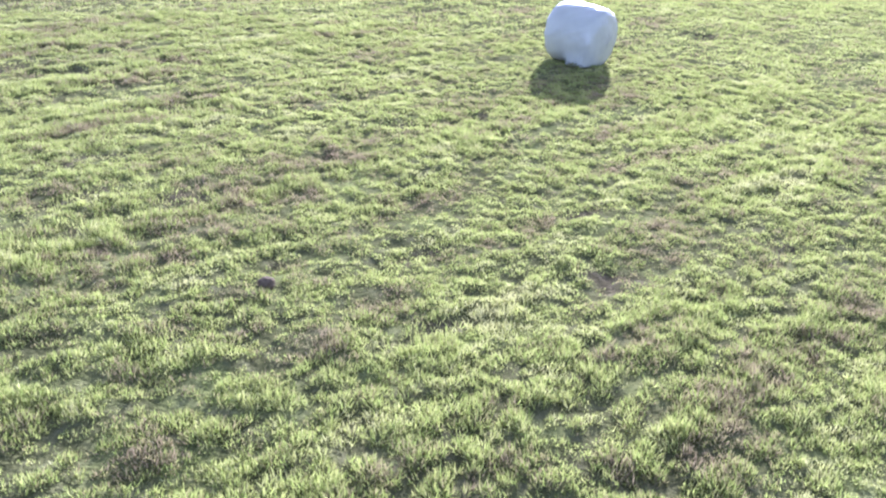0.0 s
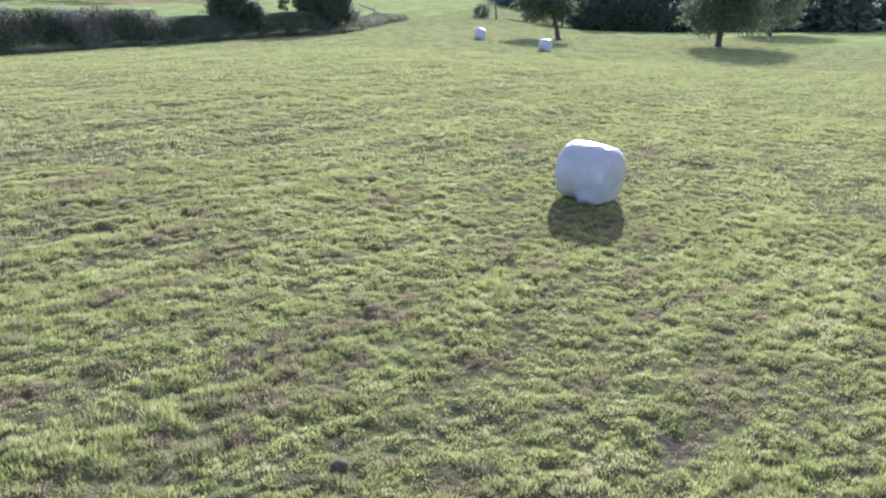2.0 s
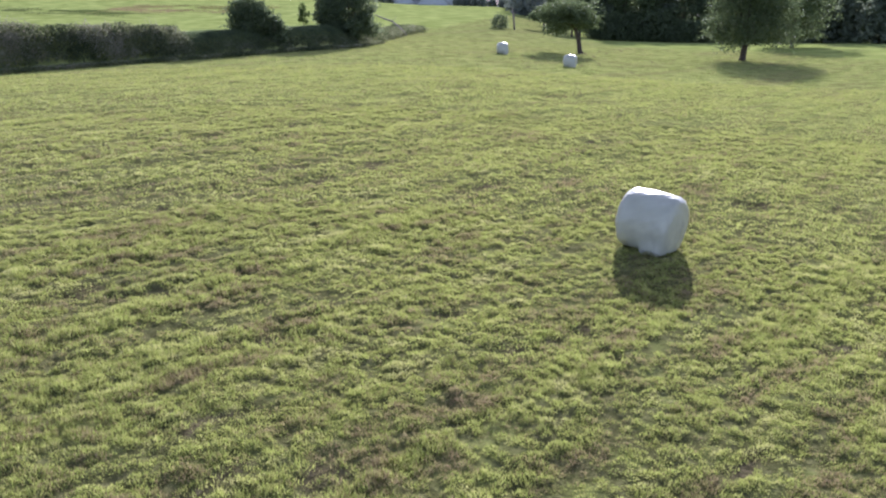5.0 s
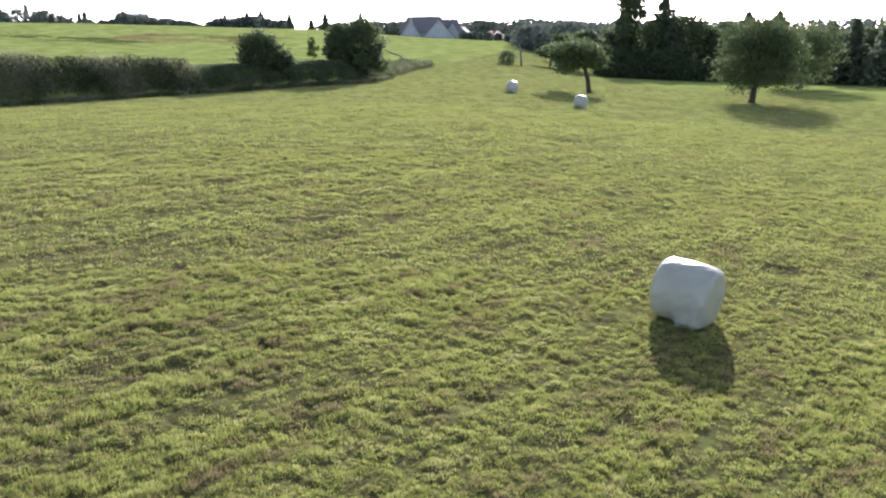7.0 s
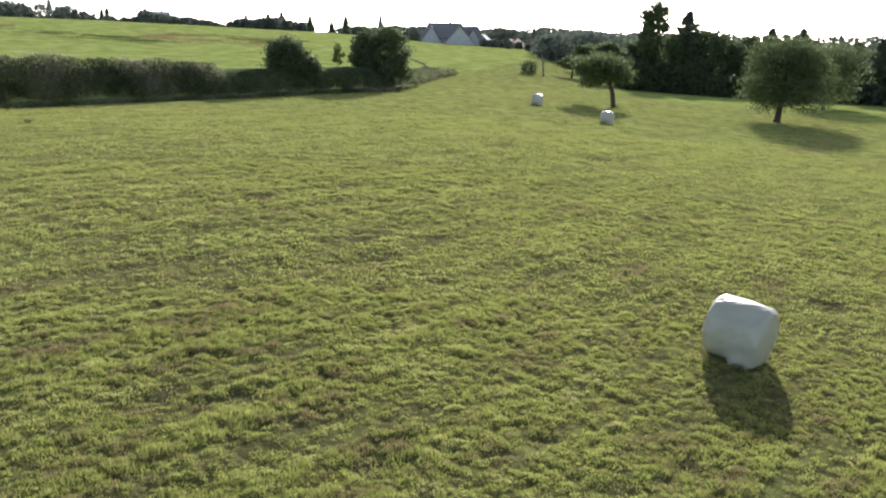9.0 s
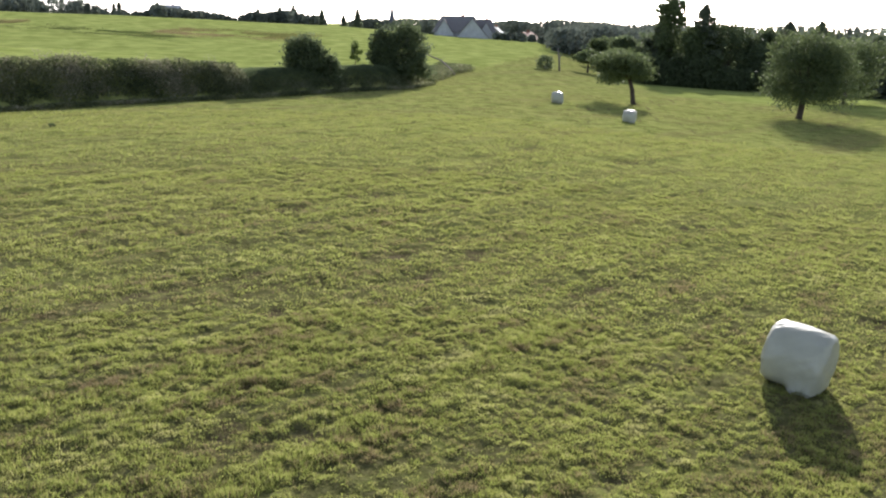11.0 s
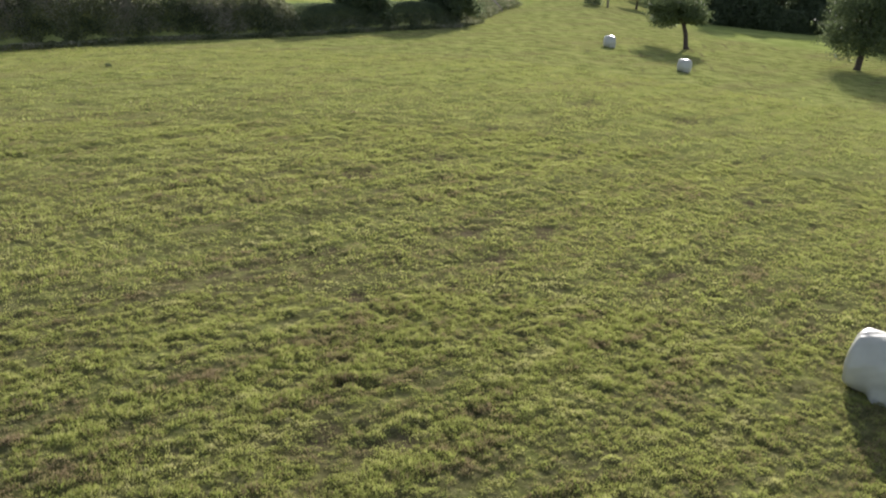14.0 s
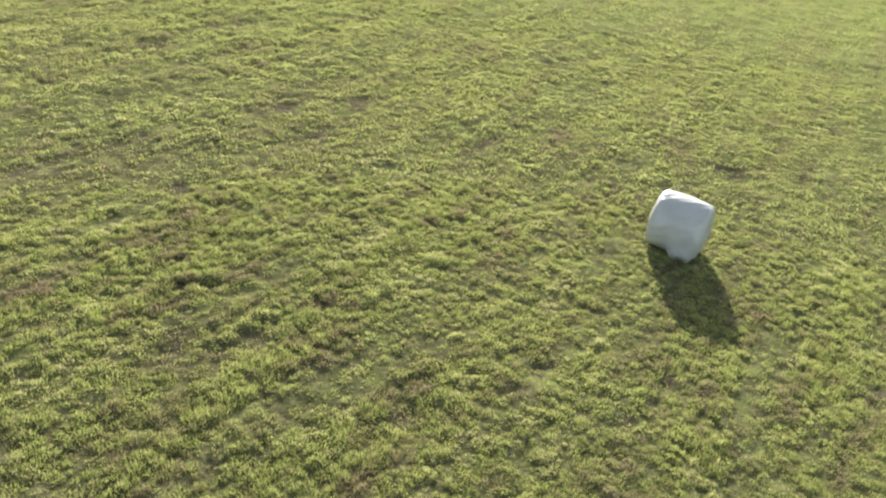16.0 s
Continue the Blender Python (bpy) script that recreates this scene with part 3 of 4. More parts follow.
def broad_tree(name, x, y, height, width, skirt, leaf, label, seed, group="", n=7000, size=0.26, trunk=0.2, lean=(0, 0), lobes=12, droop=0.0, category="tree", depth=1.0):
    """Trunk, limbs and a lumpy crown; skirt: height of the crown's lower edge."""
    g = np.random.default_rng(seed)
    root = thing(name, (x, y, ground_z(x, y) - 0.05), label, category, group)
    rise = height - skirt
    centre = np.array([lean[0], lean[1], skirt + rise * 0.5])
    fork = np.array([lean[0] * 0.5, lean[1] * 0.5, skirt + 0.18 * rise])
    bits = []
    for k in range(lobes):
        th = 2 * math.pi * (k / lobes) * 2.618 + g.uniform(-0.3, 0.3)
        lv = g.uniform(-0.32, 0.36)
        out = width * 0.5 * (0.62 + 0.20 * g.uniform(-1, 1)) * math.sqrt(max(0.1, 1 - (lv * 1.9) ** 2))
        c = centre + np.array([math.cos(th) * out, math.sin(th) * out * depth, lv * rise - droop * out * 0.25])
        q = width * g.uniform(0.10, 0.25)
        bits.append((c, (q, q * depth, q * g.uniform(0.65, 0.95) * min(1.3, rise / width * 1.3))))
    bits.append((centre + np.array([0, 0, 0.22 * rise]), (width * 0.27, width * 0.27 * depth, rise * 0.28)))
    bits.append((centre, (width * 0.34, width * 0.34 * depth, rise * 0.32)))
    pts = in_lobes(bits, n, g, 0.45)
    pts = pts[pts[:, 2] > skirt * (1 - 0.35 * droop) - 0.15]
    co, fa = cards(pts, size, g)
    bm = bmesh.new()
    base = [np.array([0, 0, -0.1]), np.array([lean[0] * 0.1, 0, 0.25]), np.array([lean[0] * 0.25 + 0.05, 0.03, fork[2] * 0.55]), fork, centre + np.array([0, 0, rise * 0.15])]
    tube(bm, base, (trunk * 1.5, trunk * 1.1, trunk, trunk * 0.8, trunk * 0.2), 10)
    part("trunk", bm, M_BARK, root, smooth=True)
    for c, q in bits[: min(7, lobes)]:
        bm = bmesh.new()
        mid = (fork + c) / 2 + np.array([0, 0, 0.12 * rise]) + g.normal(size=3) * 0.1
        tube(bm, (fork, mid, c), (trunk * 0.45, trunk * 0.28, trunk * 0.08), 6)
        part("limb", bm, M_BARK, root, smooth=True)
    part_mesh("crown", mesh_of("crown", co, fa, [leaf]), root)
    return root


def conifer(x, y, height, width, label, seed, group="", n=4500, size=0.5, skirt=0.4, name="conifer_tree", blunt=0.8):
    g = np.random.default_rng(seed)
    root = thing(name, (x, y, ground_z(x, y) - 0.05), label, "tree", group)
    bm = bmesh.new()
    tube(bm, ((0, 0, -0.1), (0.03, 0, height * 0.5), (0, 0.02, height * 0.98)), (height * 0.022, height * 0.014, 0.02), 8)
    part("trunk", bm, M_BARK, root, smooth=True)
    # boughs that droop a little, each with sprays along it
    m = 90
    pick = g.integers(0, m, n)
    lev = (np.arange(m) + g.uniform(0, 1, m)) / m
    az = np.arange(m) * 2.4 + g.uniform(-0.5, 0.5, m)
    reach = width / 2 * ((1 - lev) ** blunt + 0.035) * g.uniform(0.5, 1.18, m) * (0.85 + 0.18 * np.sin(lev * 31 + seed))
    f = g.uniform(0.02, 1, n) ** 0.75
    out = reach[pick] * f
    turn = az[pick] + g.normal(size=n) * 0.16
    z = skirt + (height - skirt) * lev[pick] + out * (0.10 - 0.32 * f * (1 - lev[pick])) + g.normal(size=n) * (0.022 * height * (1 - 0.6 * lev[pick]))
    pts = np.stack([np.cos(turn) * out, np.sin(turn) * out, np.clip(z, 0.2, height * 1.01)], -1) + g.normal(size=(n, 3)) * 0.12
    co, fa = cards(pts, size * (1.15 - 0.4 * lev[pick]), g, flat=0.35)
    part_mesh("crown", mesh_of("crown", co, fa, [M_NEEDLE]), root)
    return root


def shrub(name, x, y, height, width, leaf, label, seed, n=4500, size=0.22, depth=0.8, group="", lift=0.0):
    """A dense bush that is leafy to the ground."""
    g = np.random.default_rng(seed)
    root = thing(name, (x, y, ground_z(x, y) - 0.1 + lift), label, "bush", group)
    bits = [(np.array([0, 0, height * 0.46]), (width * 0.42, width * 0.42 * depth, height * 0.48)), (np.array([0, 0, height * 0.18]), (width * 0.44, width * 0.44 * depth, height * 0.26))]
    for k in range(16):
        th, q = 2.4 * k + g.uniform(-0.4, 0.4), width * g.uniform(0.13, 0.22)
        lv = 0.12 + 0.72 * k / 15
        out = width * (0.36 if lv < 0.5 else 0.36 - 0.42 * (lv - 0.5))
        bits.append((np.array([math.cos(th) * out, math.sin(th) * out * depth, height * lv]), (q, q, q * 0.9)))
    pts = in_lobes(bits, n, g, 0.5)
    pts = pts[pts[:, 2] > 0.02]
    for k in range(4):
        bm = bmesh.new()
        th = g.uniform(0, 2 * math.pi)
        tube(bm, ((0.1 * math.cos(th), 0.1 * math.sin(th), -0.1), (0.2 * width * math.cos(th), 0.2 * width * math.sin(th), height * 0.4), (0.3 * width * math.cos(th), 0.3 * width * math.sin(th), height * 0.75)), (0.07, 0.045, 0.015), 6)
        part("stem", bm, M_BARK, root, smooth=True)
    co, fa = cards(pts, size, g)
    part_mesh("foliage", mesh_of("foliage", co, fa, [leaf]), root)
    return root


def spot(az, d):
    return HUB[0] + d * math.sin(radians(az)), HUB[1] + d * math.cos(radians(az))


# the two spreading meadow trees and the one behind
broad_tree("meadow_tree", 17.5, 70.5, 8.4, 8.3, 0.9, M_LEAF, "broad meadow tree with drooping dark green crown", 21, n=30000, size=0.2, trunk=0.27, droop=0.9, lobes=22, lean=(0.55, 0))
broad_tree("meadow_tree", 2.7, 72.6, 5.1, 7.0, 1.9, M_LEAF, "low spreading fruit tree with flat wide crown", 22, n=12000, size=0.22, trunk=0.22, lobes=16, lean=(-1.2, 0), droop=0.2)
broad_tree("meadow_tree", 28.7, 94.8, 7.8, 9.6, 0.5, M_LEAF, "leafy tree standing before the edge of the wood", 23, n=12000, size=0.28, trunk=0.24, droop=0.6, lobes=16)
# small ones up the slope
broad_tree("fruit_tree", 0.2, 128.0, 3.4, 5.4, 1.3, M_LEAF, "small fruit tree on the rising meadow", 24, n=4000, size=0.3, trunk=0.16)
broad_tree("fruit_tree", 4.2, 121.0, 4.4, 5.0, 0.7, M_LEAF_DARK, "round dark fruit tree on the rising meadow", 25, n=4500, size=0.3, trunk=0.16)
shrub("meadow_bush", -6.3, 118.0, 2.2, 2.8, M_LEAF_DARK, "low dark bush beside a leaning post", 26, n=1400)
# bushes on the bank
shrub("bank_bush", -26.4, 61.0, 2.9, 4.0, M_LEAF_DARK, "round dark bush at the top of the bank", 31, n=9000, size=0.22)
shrub("bank_bush", -24.1, 60.9, 2.3, 1.9, M_LEAF_DARK, "small upright bush beside the round bush", 32, n=3000, size=0.2)
shrub("bank_bush", -19.2, 71.0, 5.1, 5.0, M_LEAF_DARK, "large dense dark bush on the bank", 33, n=15000, size=0.23)
shrub("bank_bush", -21.5, 71.0, 3.9, 2.8, M_LEAF_DARK, "dark bush joined to the large one", 34, n=7000, size=0.23)
broad_tree("sapling", -25.1, 75.1, 2.7, 1.3, 0.3, M_LEAF_PALE, "thin pale young tree in the upper field", 35, n=1100, size=0.18, trunk=0.05, lobes=7)

shrub("weed_clump", -32.0, 29.5, 0.30, 0.45, M_LEAF, "small dark weed clump standing in the mown meadow", 36, n=70, size=0.13, lift=0.05)

# ---------------- weeds and brambles on the bank ----------------
rng = np.random.default_rng(51)


def on_bank(n, lo, hi, deep0, deep1, rng):
    """Random places along the bank, from its foot inwards."""
    seg = np.array(HEDGE)
    ln = np.hypot(*np.diff(seg, axis=0).T)
    run = np.concatenate([[0], np.cumsum(ln)])
    s = rng.uniform(lo, hi, n)
    k = np.clip(np.searchsorted(run, s) - 1, 0, len(ln) - 1)
    f = (s - run[k]) / ln[k]
    p = seg[k] + (seg[k + 1] - seg[k]) * f[:, None]
    t = (seg[k + 1] - seg[k]) / ln[k][:, None]
    q = rng.uniform(deep0, deep1, n)
    return p[:, 0] - t[:, 1] * q, p[:, 1] + t[:, 0] * q, s, q


def weed_mass(name, lo, hi, deep0, deep1, n, tall, size, mat, label, seed, tips=0.0):
    g = np.random.default_rng(seed)
    x, y, s, q = on_bank(n, lo, hi, deep0, deep1, g)
    lump = 0.62 + 0.38 * vnoise(s / 1.3, q / 1.3, seed) + 0.35 * vnoise(s / 0.3, q / 0.5, seed + 1)
    if tips:
        keep = vnoise(s / 1.7, q / 2.5, seed + 2) + 0.3 * vnoise(s / 0.5, q / 0.5, seed + 3) > tips
        x, y, lump = x[keep], y[keep], lump[keep]
    h = g.uniform(0, 1, len(x)) ** 0.8 * tall * lump
    co, fa = cards(np.stack([x, y, land(x, y) + h], -1), size, g)
    return tagged(new(name, mesh_of(name, co, fa, [mat])), label, "weeds", kind="stuff")


weed_mass("bank_brambles", 38, 88.0, -0.1, 3.3, 66000, 0.85, 0.15, M_WEED, "dense tangled brambles and dry weeds on the bank", 52)
weed_mass("bank_grass_edge", 38, 113, -1.25, 0.7, 50000, 0.34, 0.13, M_WEED, "uncut dull grass along the foot of the bank", 53)
weed_mass("bank_tangle", 111, 140, -0.3, 4.2, 20000, 0.65, 0.15, M_WEED, "low rough weeds where the bank runs out", 54)
weed_mass("bank_flowering_tops", 38, 86, 0.5, 3.0, 14000, 1.25, 0.10, M_SEED, "pale dry seed heads among the brambles", 55, 0.66)

# upright dry stalks among the brambles, and short grass on the open end of the bank
g = np.random.default_rng(57)
x, y, along, q = on_bank(8000, 38, 87, 0.2, 3.1, g)
keep = vnoise(along / 2.2, q / 3, 71) + 0.35 * vnoise(along / 0.5, q / 0.6, 72) > 0.66
x, y = x[keep], y[keep]
co, fa = tufts(np.stack([x, y, land(x, y)], -1), np.full(len(x), 0.12), 0.35 + 0.55 * vnoise(x / 1.3, y / 1.3, 73), 5, np.full(len(x), 0.02), g)
tagged(new("dry_stalks", mesh_of("dry_stalks", co, fa, [M_SEED])), "upright pale dry stalks among the brambles", "weeds", kind="stuff")
x, y, along, q = on_bank(32000, 85, 112, -0.2, 4.5, g)
co, fa = tufts(np.stack([x, y, land(x, y)], -1), np.full(len(x), 0.06), 0.16 + 0.20 * vnoise(x / 0.8, y / 0.8, 74), 3, np.full(len(x), 0.02), g)
tagged(new("bank_grass", mesh_of("bank_grass", co, fa, [M_LEAF_DARK])), "short green grass on the smooth slope under the bushes", "grass", kind="stuff")

# rough strips left standing in the upper field
for name, line, wide, n, mat, label, seed in (
        ("rough_grass", ((-112, 142), (-98, 139), (-86, 136), (-78, 137), (-66, 131)), 2.2, 12000, M_ROUGH_GREEN, "dark green rough grass strip standing in the upper field", 56),
        ("brown_grass", ((-76, 147), (-70, 149), (-62, 150), (-50, 151)), 5.5, 11000, M_ROUGH, "brownish withered grass patch in the upper field", 58),
        ("brown_grass", ((-114, 146), (-108, 145), (-104, 145)), 2.2, 4000, M_ROUGH, "small brownish patch of tall dry grass in the upper field", 60)):
    g = np.random.default_rng(seed)
    seg = np.array(line, float)
    at = g.uniform(0, len(line) - 1.001, n)
    k = at.astype(int)
    place = seg[k] + (seg[k + 1] - seg[k]) * (at - k)[:, None] + g.normal(size=(n, 2)) * (0.8, wide)
    x, y = place.T
    keep = vnoise(x / 6, y / 3, seed) + 0.5 * vnoise(x / 1.5, y / 1.5, seed + 1) + 0.25 * g.uniform(-1, 1, n) > 0.76
    x, y = x[keep], y[keep]
    co, fa = tufts(np.stack([x, y, lie(x, y)], -1), np.full(len(x), 0.35), 0.15 + 0.35 * vnoise(x / 3, y / 3, 59), 3, np.full(len(x), 0.05), g)
    tagged(new(name, mesh_of(name, co, fa, [mat])), label, "grass", kind="stuff")

gz = ground_z(-17.3, 90.3)
bm = bmesh.new()
tube(bm, ((0.9, -0.9, -0.05), (0.3, -0.3, 1.95 - gz), (-1.0, 1.0, 2.85 - gz), (-2.3, 2.5, 3.2 - gz), (-3.4, 3.6, 3.6 - gz)), (0.07, 0.085, 0.10, 0.09, 0.05), 8)
log = thing("fallen_branch", (-17.3, 90.3, gz), "pale grey fallen branch lying on the overgrown bank", "branch")
part("stem", bm, M_WOOD, log, smooth=True)
bm = bmesh.new()
tube(bm, ((-1.0, 1.0, 2.85 - gz), (-0.7, 1.1, 3.1 - gz), (-0.5, 1.1, 3.35 - gz)), (0.035, 0.025, 0.01), 6)
part("twig", bm, M_WOOD, log, smooth=True)

post = thing("leaning_post", (-4.2, 118.5, ground_z(-4.2, 118.5) - 0.05), "tall thin weathered wooden post on the slope", "post")
bm = bmesh.new()
tube(bm, ((0, 0, -0.2), (-0.12, 0, 1.7), (-0.35, 0, 3.2)), (0.16, 0.13, 0.07), 8)
part("shaft", bm, M_WOOD, post, smooth=True)
bm = bmesh.new()
tube(bm, ((-0.12, 0, 1.7), (0.1, 0, 2.3), (0.35, 0, 2.7)), (0.07, 0.05, 0.02), 6)
part("stub_branch", bm, M_WOOD, post, smooth=True)

# ---------------- the wood to the north ----------------
WOOD = "trees at the edge of the wood"
g = np.random.default_rng(61)
for k, (az, d, top, w, lab) in enumerate((
        (6.3, 139, 8.4, 8.7, "dark spruce under the tallest tree of the wood"),
        (8.79, 136, 9.9, 8.2, "spruce with spreading tiers of branches"), (18.2, 123, 6.1, 5.4, "dense dark conifer near the wood edge"),
        (19.4, 122, 6.5, 5.6, "broad dark conifer at the wood edge"), (21.2, 118, 7.2, 6.4, "broad dark conifer at the wood edge"),
        (15.2, 141, 7.9, 6.9, "dark conifer behind the meadow trees"), (13.5, 143, 7.8, 6.9, "dark conifer behind the meadow trees"))):
    x, y = spot(az, d * 1.14)
    conifer(x, y, 1.14 * top - 0.95 - ground_z(x, y), w * 1.14, lab, 70 + k, WOOD, n=7500, size=0.55, blunt=(0.7, 0.5, 0.6, 0.65)[k % 4])
for k, (az, d, top, w, lab) in enumerate((
        (6.85, 136, 12.6, 5.0, "tallest tree of the wood with a ragged open crown"), (10.15, 136, 8.65, 7.6, "round-topped leafy tree at the wood edge"), (12.4, 138, 7.3, 4.2, "slender lighter leafy tree at the wood edge"),
        (8.4, 135, 7.1, 5.4, "leafy tree low between the spruces"), (5.6, 141, 6.4, 5.1, "leafy tree at the wood's western corner"),
        (11.7, 135, 6.2, 4.9, "leafy tree crowding the wood edge"), (13.4, 137, 6.2, 5.1, "leafy tree crowding the wood edge"),
        (16.2, 136, 6.0, 5.6, "leafy tree crowding the wood edge"), (18.4, 137, 5.7, 5.6, "leafy tree crowding the wood edge"),
        (20.5, 136, 6.2, 5.8, "leafy tree crowding the wood edge"), (23, 133, 6.9, 6.3, "leafy tree crowding the wood edge"),
        (4.2, 135, 5.6, 5.0, "leafy tree beyond the fruit trees"), (2.9, 150, 5.2, 5.6, "leafy tree beyond the fruit trees"), (25.5, 129, 7.4, 6.6, "leafy tree crowding the wood edge"))):
    x, y = spot(az, d * 1.14)
    broad_tree("wood_tree", x, y, 1.14 * top - 0.95 - ground_z(x, y), w * 1.14, 0.7, M_LEAF_DARK if k % 3 else M_LEAF, lab, 90 + k, WOOD, n=6200, size=0.45, trunk=0.2, lobes=16)
for k in range(22):
    az = 5.6 + k * 0.92
    d = 151 + g.uniform(-1.2, 2.0) - 0.4 * max(0, az - 12)
    x, y = spot(az, d)
    shrub("wood_edge_bush", x, y, g.uniform(3.2, 5.4), g.uniform(4.4, 6.2), M_LEAF_DARK, "dark undergrowth bush along the wood edge", 120 + k, n=2600, size=0.42, group="undergrowth along the wood")
# the dark inside of the wood
x, y = [], []
n = 20000
az, d = np.radians(g.uniform(5.2, 27, n)), g.uniform(154, 192, n)
x, y = HUB[0] + d * np.sin(az), HUB[1] + d * np.cos(az)
h = g.uniform(0.05, 1, n) * (6.4 + 3.0 * vnoise(x / 4, y / 4, 62))
co, fa = cards(np.stack([x, y, land(x, y) + h], -1), 0.7, g)
tagged(new("wood_interior", mesh_of("wood_interior", co, fa, [M_LEAF_DARK])), "dense dark foliage inside the wood", "wood", kind="stuff")


# ---------------- far woods and village ----------------
def far_wood(line, d0, d1, n_tree, per, size, label, seed, pointed=0.3, uneven=0.35):
    """A ragged far wood, with distance haze in its leaf colour; line: pairs of bearing and elevation, in degrees, that
    its tops follow, as seen from seven metres over the meadow.
    """
    g = np.random.default_rng(seed)
    bearing, rise = np.array(line, float).T
    pts = []
    for k in range(n_tree):
        az, d = g.uniform(bearing[0], bearing[-1]), g.uniform(d0, d1)
        x, y = spot(az, d)
        base = float(land(x, y))
        top = 7.4 + d * math.tan(radians(float(np.interp(az, bearing, rise)) - uneven * float(g.uniform(0, 1)) ** 2))
        hgt = max(top - base, 1.6)
        spiky = g.uniform() < pointed
        w = hgt * (g.uniform(0.26, 0.4) if spiky else g.uniform(0.38, 0.6))
        lev = g.uniform(0, 1, per) ** 1.1 * 0.98
        th = g.uniform(0, 2 * np.pi, per)
        if spiky:
            rad = w * 0.6 * (1 - lev) ** 0.8 * g.uniform(0.15, 1, per) ** 0.6
        else:
            rad = w * np.sqrt(np.clip(1 - (2 * lev - 1) ** 2 * 0.95, 0, 1)) * g.uniform(0.1, 1, per) ** 0.6
        pts.append(np.stack([x + np.cos(th) * rad, y + np.sin(th) * rad, base + lev * hgt], -1))
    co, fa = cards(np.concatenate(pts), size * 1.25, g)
    return tagged(new("far_wood", mesh_of("far_wood", co, fa, [M_FAR_HAZED])), label, "wood", kind="stuff")


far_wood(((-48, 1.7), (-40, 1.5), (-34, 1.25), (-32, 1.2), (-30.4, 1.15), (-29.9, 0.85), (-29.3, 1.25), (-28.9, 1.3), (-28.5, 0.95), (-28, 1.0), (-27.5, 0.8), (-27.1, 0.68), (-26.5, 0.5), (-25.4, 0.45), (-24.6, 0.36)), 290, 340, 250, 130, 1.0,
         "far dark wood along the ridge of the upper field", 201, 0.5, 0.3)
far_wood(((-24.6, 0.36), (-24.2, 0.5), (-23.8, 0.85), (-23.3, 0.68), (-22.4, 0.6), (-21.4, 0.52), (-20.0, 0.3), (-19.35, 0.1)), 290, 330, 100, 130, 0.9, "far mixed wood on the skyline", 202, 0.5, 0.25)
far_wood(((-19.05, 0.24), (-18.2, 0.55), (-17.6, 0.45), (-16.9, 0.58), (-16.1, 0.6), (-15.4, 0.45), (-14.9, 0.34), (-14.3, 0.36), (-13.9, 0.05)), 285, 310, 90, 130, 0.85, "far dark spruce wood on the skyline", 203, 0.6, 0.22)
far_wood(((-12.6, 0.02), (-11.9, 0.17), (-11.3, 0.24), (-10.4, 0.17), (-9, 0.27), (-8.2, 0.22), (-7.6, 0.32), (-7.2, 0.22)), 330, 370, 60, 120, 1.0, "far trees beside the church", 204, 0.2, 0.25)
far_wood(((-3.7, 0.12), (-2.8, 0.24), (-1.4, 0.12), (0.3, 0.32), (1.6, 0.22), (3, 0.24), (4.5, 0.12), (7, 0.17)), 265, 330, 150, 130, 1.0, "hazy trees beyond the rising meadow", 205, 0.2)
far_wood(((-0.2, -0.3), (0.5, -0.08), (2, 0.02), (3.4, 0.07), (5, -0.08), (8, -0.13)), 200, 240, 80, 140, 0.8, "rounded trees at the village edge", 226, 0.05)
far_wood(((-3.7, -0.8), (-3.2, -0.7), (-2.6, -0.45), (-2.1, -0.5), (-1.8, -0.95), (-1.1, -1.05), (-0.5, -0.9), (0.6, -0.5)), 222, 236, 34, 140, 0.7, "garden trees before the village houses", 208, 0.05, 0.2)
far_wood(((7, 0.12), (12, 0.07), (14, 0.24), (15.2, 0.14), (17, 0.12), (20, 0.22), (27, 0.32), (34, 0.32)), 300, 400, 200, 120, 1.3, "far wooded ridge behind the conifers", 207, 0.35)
for az, d, top, w, lab, sd in ((-15.9, 298, 12.1, 5.6, "tall far spruce on the skyline", 211), (-16.7, 300, 11.4, 4.0, "slim far spruce on the skyline", 212), (-18.0, 300, 10.8, 3.4, "slim far spruce on the skyline", 213), (-14.2, 300, 11.0, 3.6, "slim far spruce on the skyline", 217),
                               (-12.05, 300, 11.2, 5.0, "far spruce beside the church spire", 214), (-12.9, 300, 9.2, 2.8, "small far spruce on the skyline", 215), (-9.0, 300, 8.6, 6.0, "rounded far tree beside the village house", 216),
                               (-25.85, 310, 12.1, 2.6, "slim far tree standing alone on the ridge", 218), (-26.15, 310, 11.7, 2.2, "slim far tree standing alone on the ridge", 219), (-23.75, 300, 12.2, 2.8, "slim far spruce over the mixed wood", 220)):
    x, y = spot(az, d)
    conifer(x, y, top - ground_z(x, y), w, lab, sd, "far spruces on the skyline", n=1100, size=0.85, skirt=0.5)


def prism(bm, x0, x1, y0, y1, z0, z1):
    v = [bm.verts.new(p) for p in ((x0, y0, z0), (x1, y0, z0), (x1, y1, z0), (x0, y1, z0), (x0, y0, z1), (x1, y0, z1), (x1, y1, z1), (x0, y1, z1))]
    for f in ((0, 3, 2, 1), (4, 5, 6, 7), (0, 1, 5, 4), (1, 2, 6, 5), (2, 3, 7, 6), (3, 0, 4, 7)):
        bm.faces.new([v[k] for k in f])


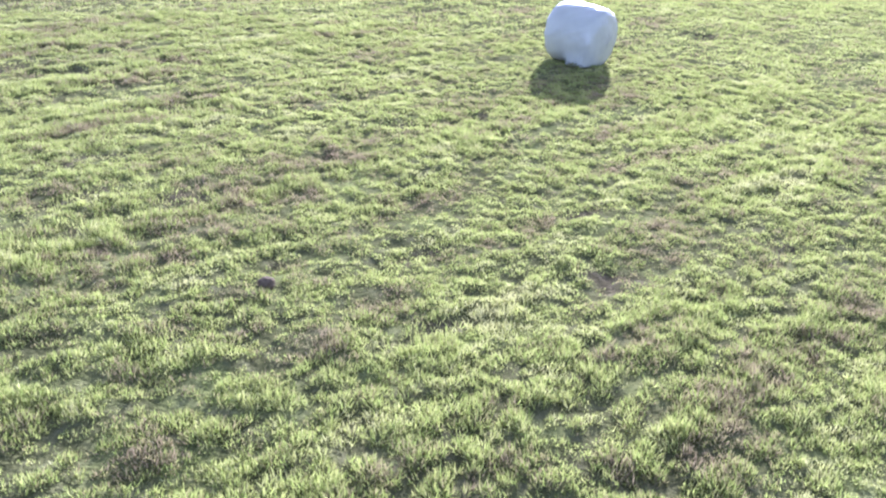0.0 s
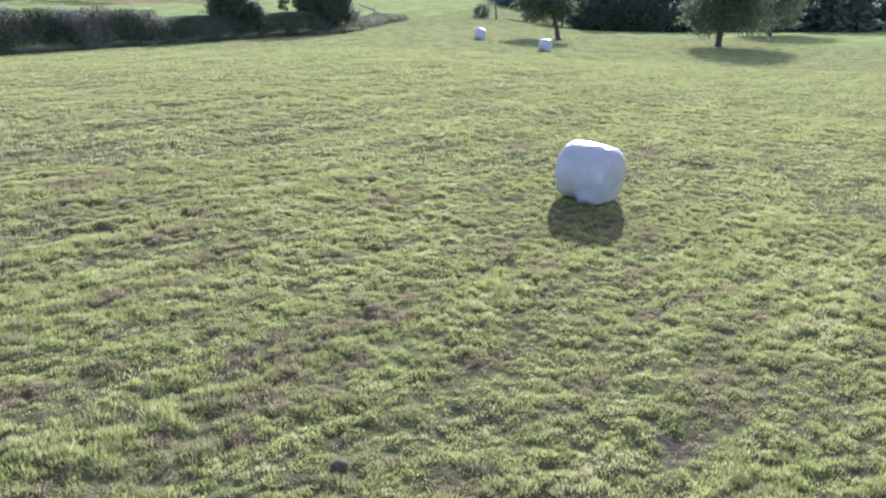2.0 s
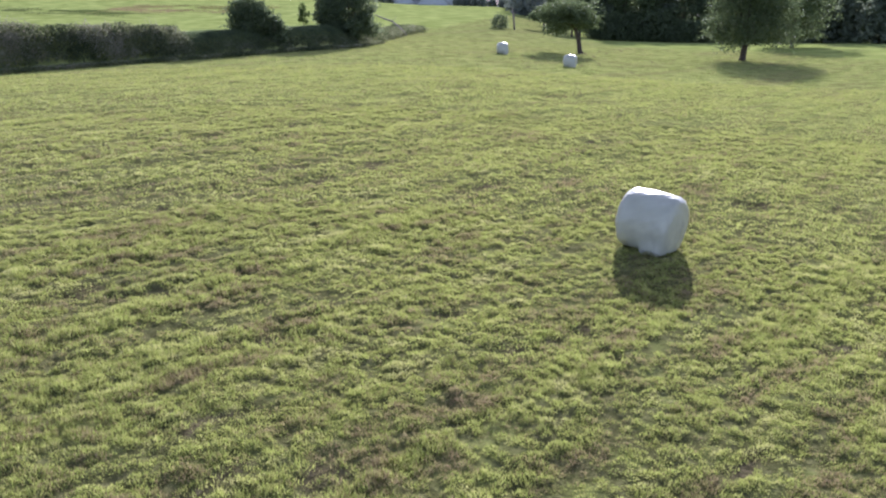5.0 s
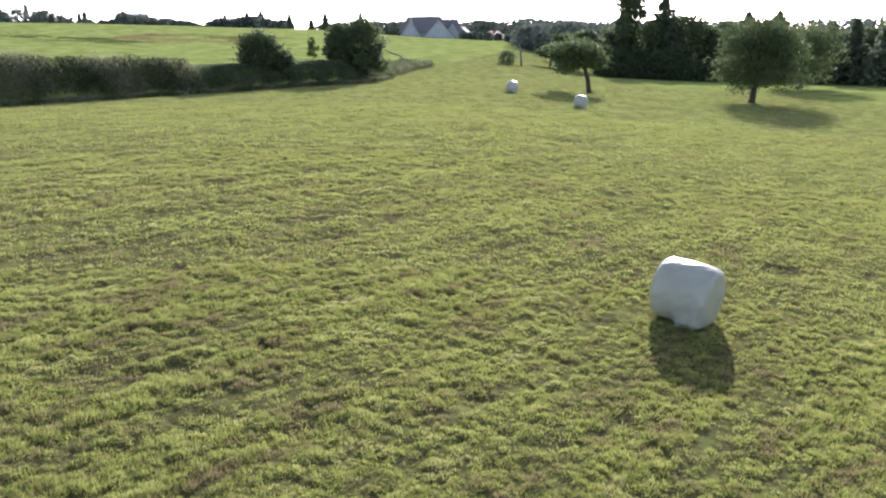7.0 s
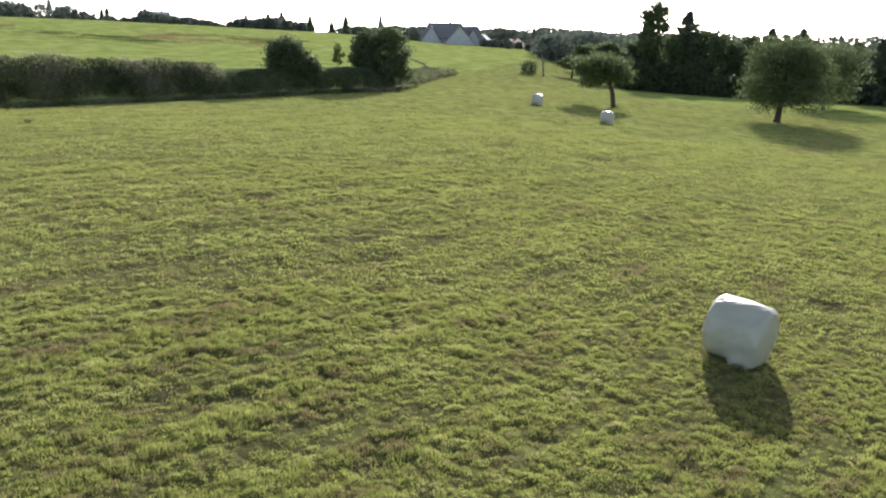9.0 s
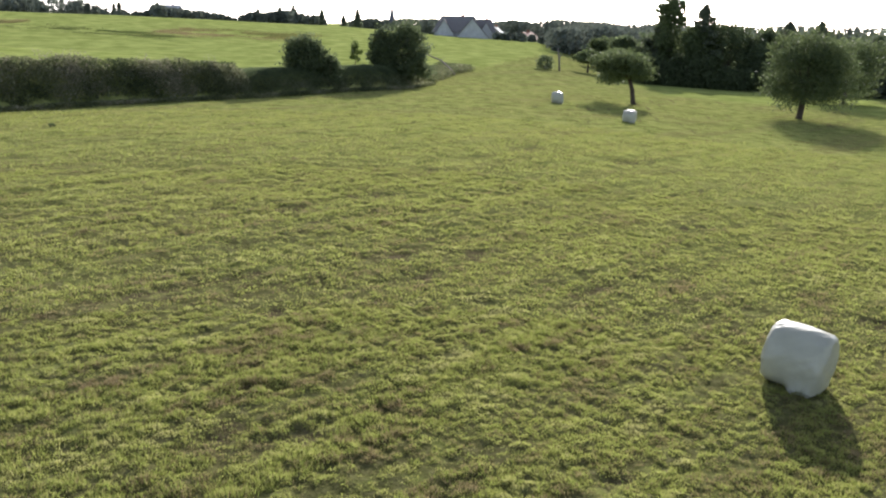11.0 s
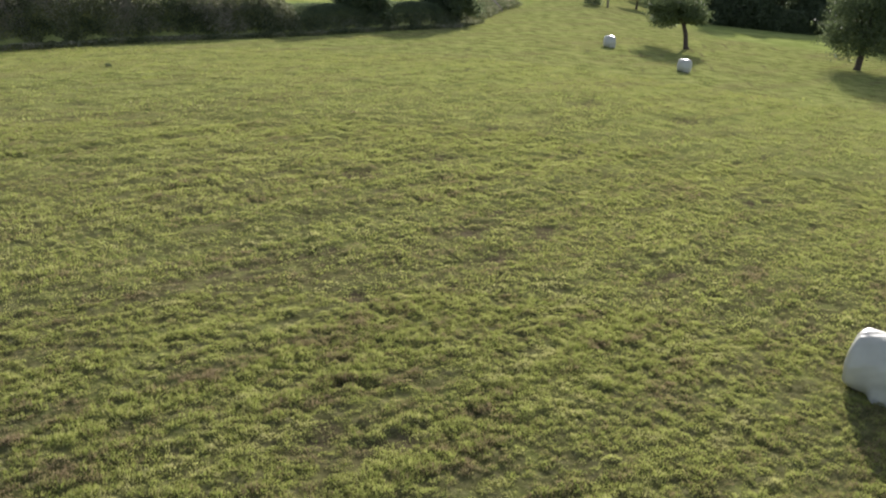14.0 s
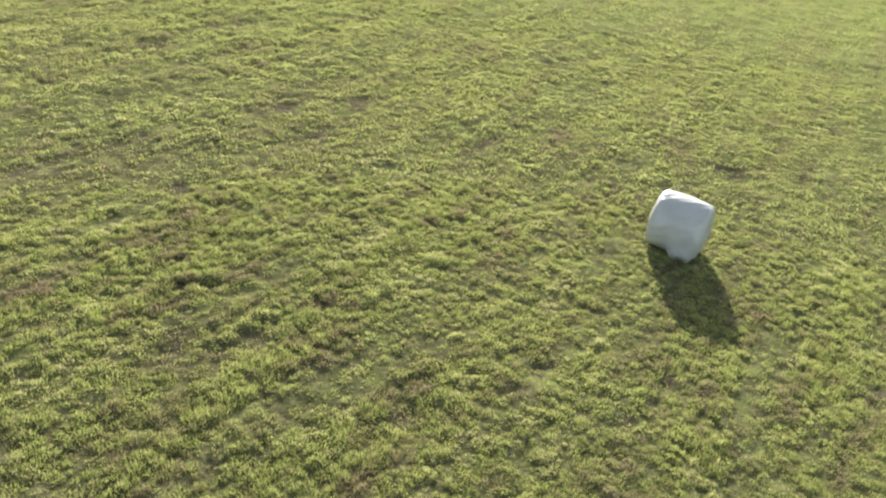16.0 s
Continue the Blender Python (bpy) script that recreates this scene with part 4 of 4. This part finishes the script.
def slab_between(bm, a_, b_, c, d, thick):
    """A roof slope with thickness through four corners."""
    up = Vector((0, 0, thick))
    lo = [bm.verts.new(Vector(p)) for p in (a_, b_, c, d)]
    hi = [bm.verts.new(Vector(p) + up) for p in (a_, b_, c, d)]
    bm.faces.new(lo[::-1])
    bm.faces.new(hi)
    for k in range(4):
        bm.faces.new((lo[k], lo[(k + 1) % 4], hi[(k + 1) % 4], hi[k]))


def gable_front(root, cx, y0, y1, w, eave, peak, roof_mat):
    """A gabled bay that faces south: a wall with a pointed head, two slopes and windows."""
    bm = bmesh.new()
    f = [bm.verts.new(p) for p in ((cx - w / 2, y0, -1.5), (cx + w / 2, y0, -1.5), (cx + w / 2, y0, eave), (cx, y0, peak), (cx - w / 2, y0, eave))]
    b_ = [bm.verts.new((v.co.x, y1, v.co.z)) for v in f]
    bm.faces.new(f)
    bm.faces.new(b_[::-1])
    for k in range(5):
        bm.faces.new((f[k], b_[k], b_[(k + 1) % 5], f[(k + 1) % 5]))
    wall = part("gable_wall", bm, M_WALL, root)
    for s in (-1, 1):
        bm = bmesh.new()
        o = 0.35
        drop = (peak - eave) / (w / 2) * o
        slab_between(bm, (cx, y0 - 0.3, peak + 0.02), (cx + s * (w / 2 + o), y0 - 0.3, eave - drop + 0.02), (cx + s * (w / 2 + o), y1, eave - drop + 0.02), (cx, y1, peak + 0.02), 0.16)
        bmesh.ops.recalc_face_normals(bm, faces=bm.faces[:])
        part("roof_slope", bm, roof_mat, root)


def house(x, y, z, turn, w, deep, eave, peak, roof_mat, label, bays=(), hip=0.0):
    root = thing("house", (x, y, z), label, "house", "village houses", turn)
    bm = bmesh.new()
    prism(bm, -w / 2, w / 2, 0, deep, -2.0, eave)
    part("wall", bm, M_WALL, root)
    o = 0.4
    for y0, s in ((-o, 1), (deep + o, -1)):
        bm = bmesh.new()
        slab_between(bm, (-w / 2 - o, y0, eave - 0.1), (w / 2 + o, y0, eave - 0.1), (w / 2 + o - hip, deep / 2, peak), (-w / 2 - o + hip, deep / 2, peak), 0.2)
        bmesh.ops.recalc_face_normals(bm, faces=bm.faces[:])
        part("roof_slope", bm, roof_mat, root)
    for s in (-1, 1):
        bm = bmesh.new()
        pts = [bm.verts.new(p) for p in ((s * (w / 2 + (o if hip else 0)), -o * (hip > 0), eave - 0.05), (s * (w / 2 + (o if hip else 0)), deep + o * (hip > 0), eave - 0.05), (s * (w / 2 + o - hip if hip else w / 2), deep / 2, peak))]
        face = bm.faces.new(pts)
        bmesh.ops.solidify(bm, geom=[face], thickness=0.15)
        part("gable_end", bm, roof_mat if hip else M_WALL, root)
    for b_ in bays:
        gable_front(root, *b_, roof_mat)
    bm = bmesh.new()
    prism(bm, w * 0.08, w * 0.08 + 0.6, deep / 2 - 0.3, deep / 2 + 0.3, peak - 0.3, peak + 0.7)
    part("chimney", bm, M_ROOF_RED, root)
    return root


hx, hy = spot(-5.95, 228)
house(hx, hy, 4.0, 5, 11.5, 9.0, 1.2, 4.9, M_ROOF, "large house with dark roof and two pale gables", bays=((-3.3, -1.2, 4.0, 5.6, 0.0, 4.1), (3.6, -1.6, 4.2, 7.6, 0.1, 4.3)), hip=2.0)
hx, hy = spot(-4.35, 232)
house(hx, hy, 3.3, 5, 5.8, 7.0, 0.9, 4.9, M_ROOF, "smaller dark-roofed house beside the large one", bays=((0.6, -1.2, 3.0, 5.2, 0.0, 4.2),), hip=1.2)
hx, hy = spot(-3.15, 240)
# roof takes the walls' pale colour to stand in for the sun's glint
house(hx, hy, 3.4, 84, 4.4, 4.0, 1.0, 3.0, M_WALL, "pale village house among trees, sun glint painted into its roof")
hx, hy = spot(-1.15, 246)
house(hx, hy, 1.95, 70, 6.0, 5.0, 1.3, 3.2, M_ROOF_RED, "low pale house with faded red roof among trees")

hx, hy = spot(-23.0, 350)
house(hx, hy, 7.4, 23, 7.4, 6.0, 3.6, 4.9, M_WALL, "long pale building behind the far mixed wood", hip=0.6)

# church: only the tower's head and the spire rise over the field
cx, cy = spot(-9.95, 345)
church = thing("church_tower", (cx, cy, 2.0), "slim grey church tower with pointed spire", "church")
bm = bmesh.new()
prism(bm, -1.3, 1.3, -1.3, 1.3, -4.0, 4.2)
part("tower", bm, M_WALL, church)
bm = bmesh.new()
bmesh.ops.create_cone(bm, cap_ends=True, segments=8, radius1=1.55, radius2=0.05, depth=8.2, matrix=Matrix.Translation((0, 0, 8.3)))
part("spire", bm, M_COPPER, church)
bm = bmesh.new()
bmesh.ops.create_uvsphere(bm, u_segments=8, v_segments=6, radius=0.22, matrix=Matrix.Translation((0, 0, 12.5)))
part("finial", bm, M_COPPER, church, smooth=True)
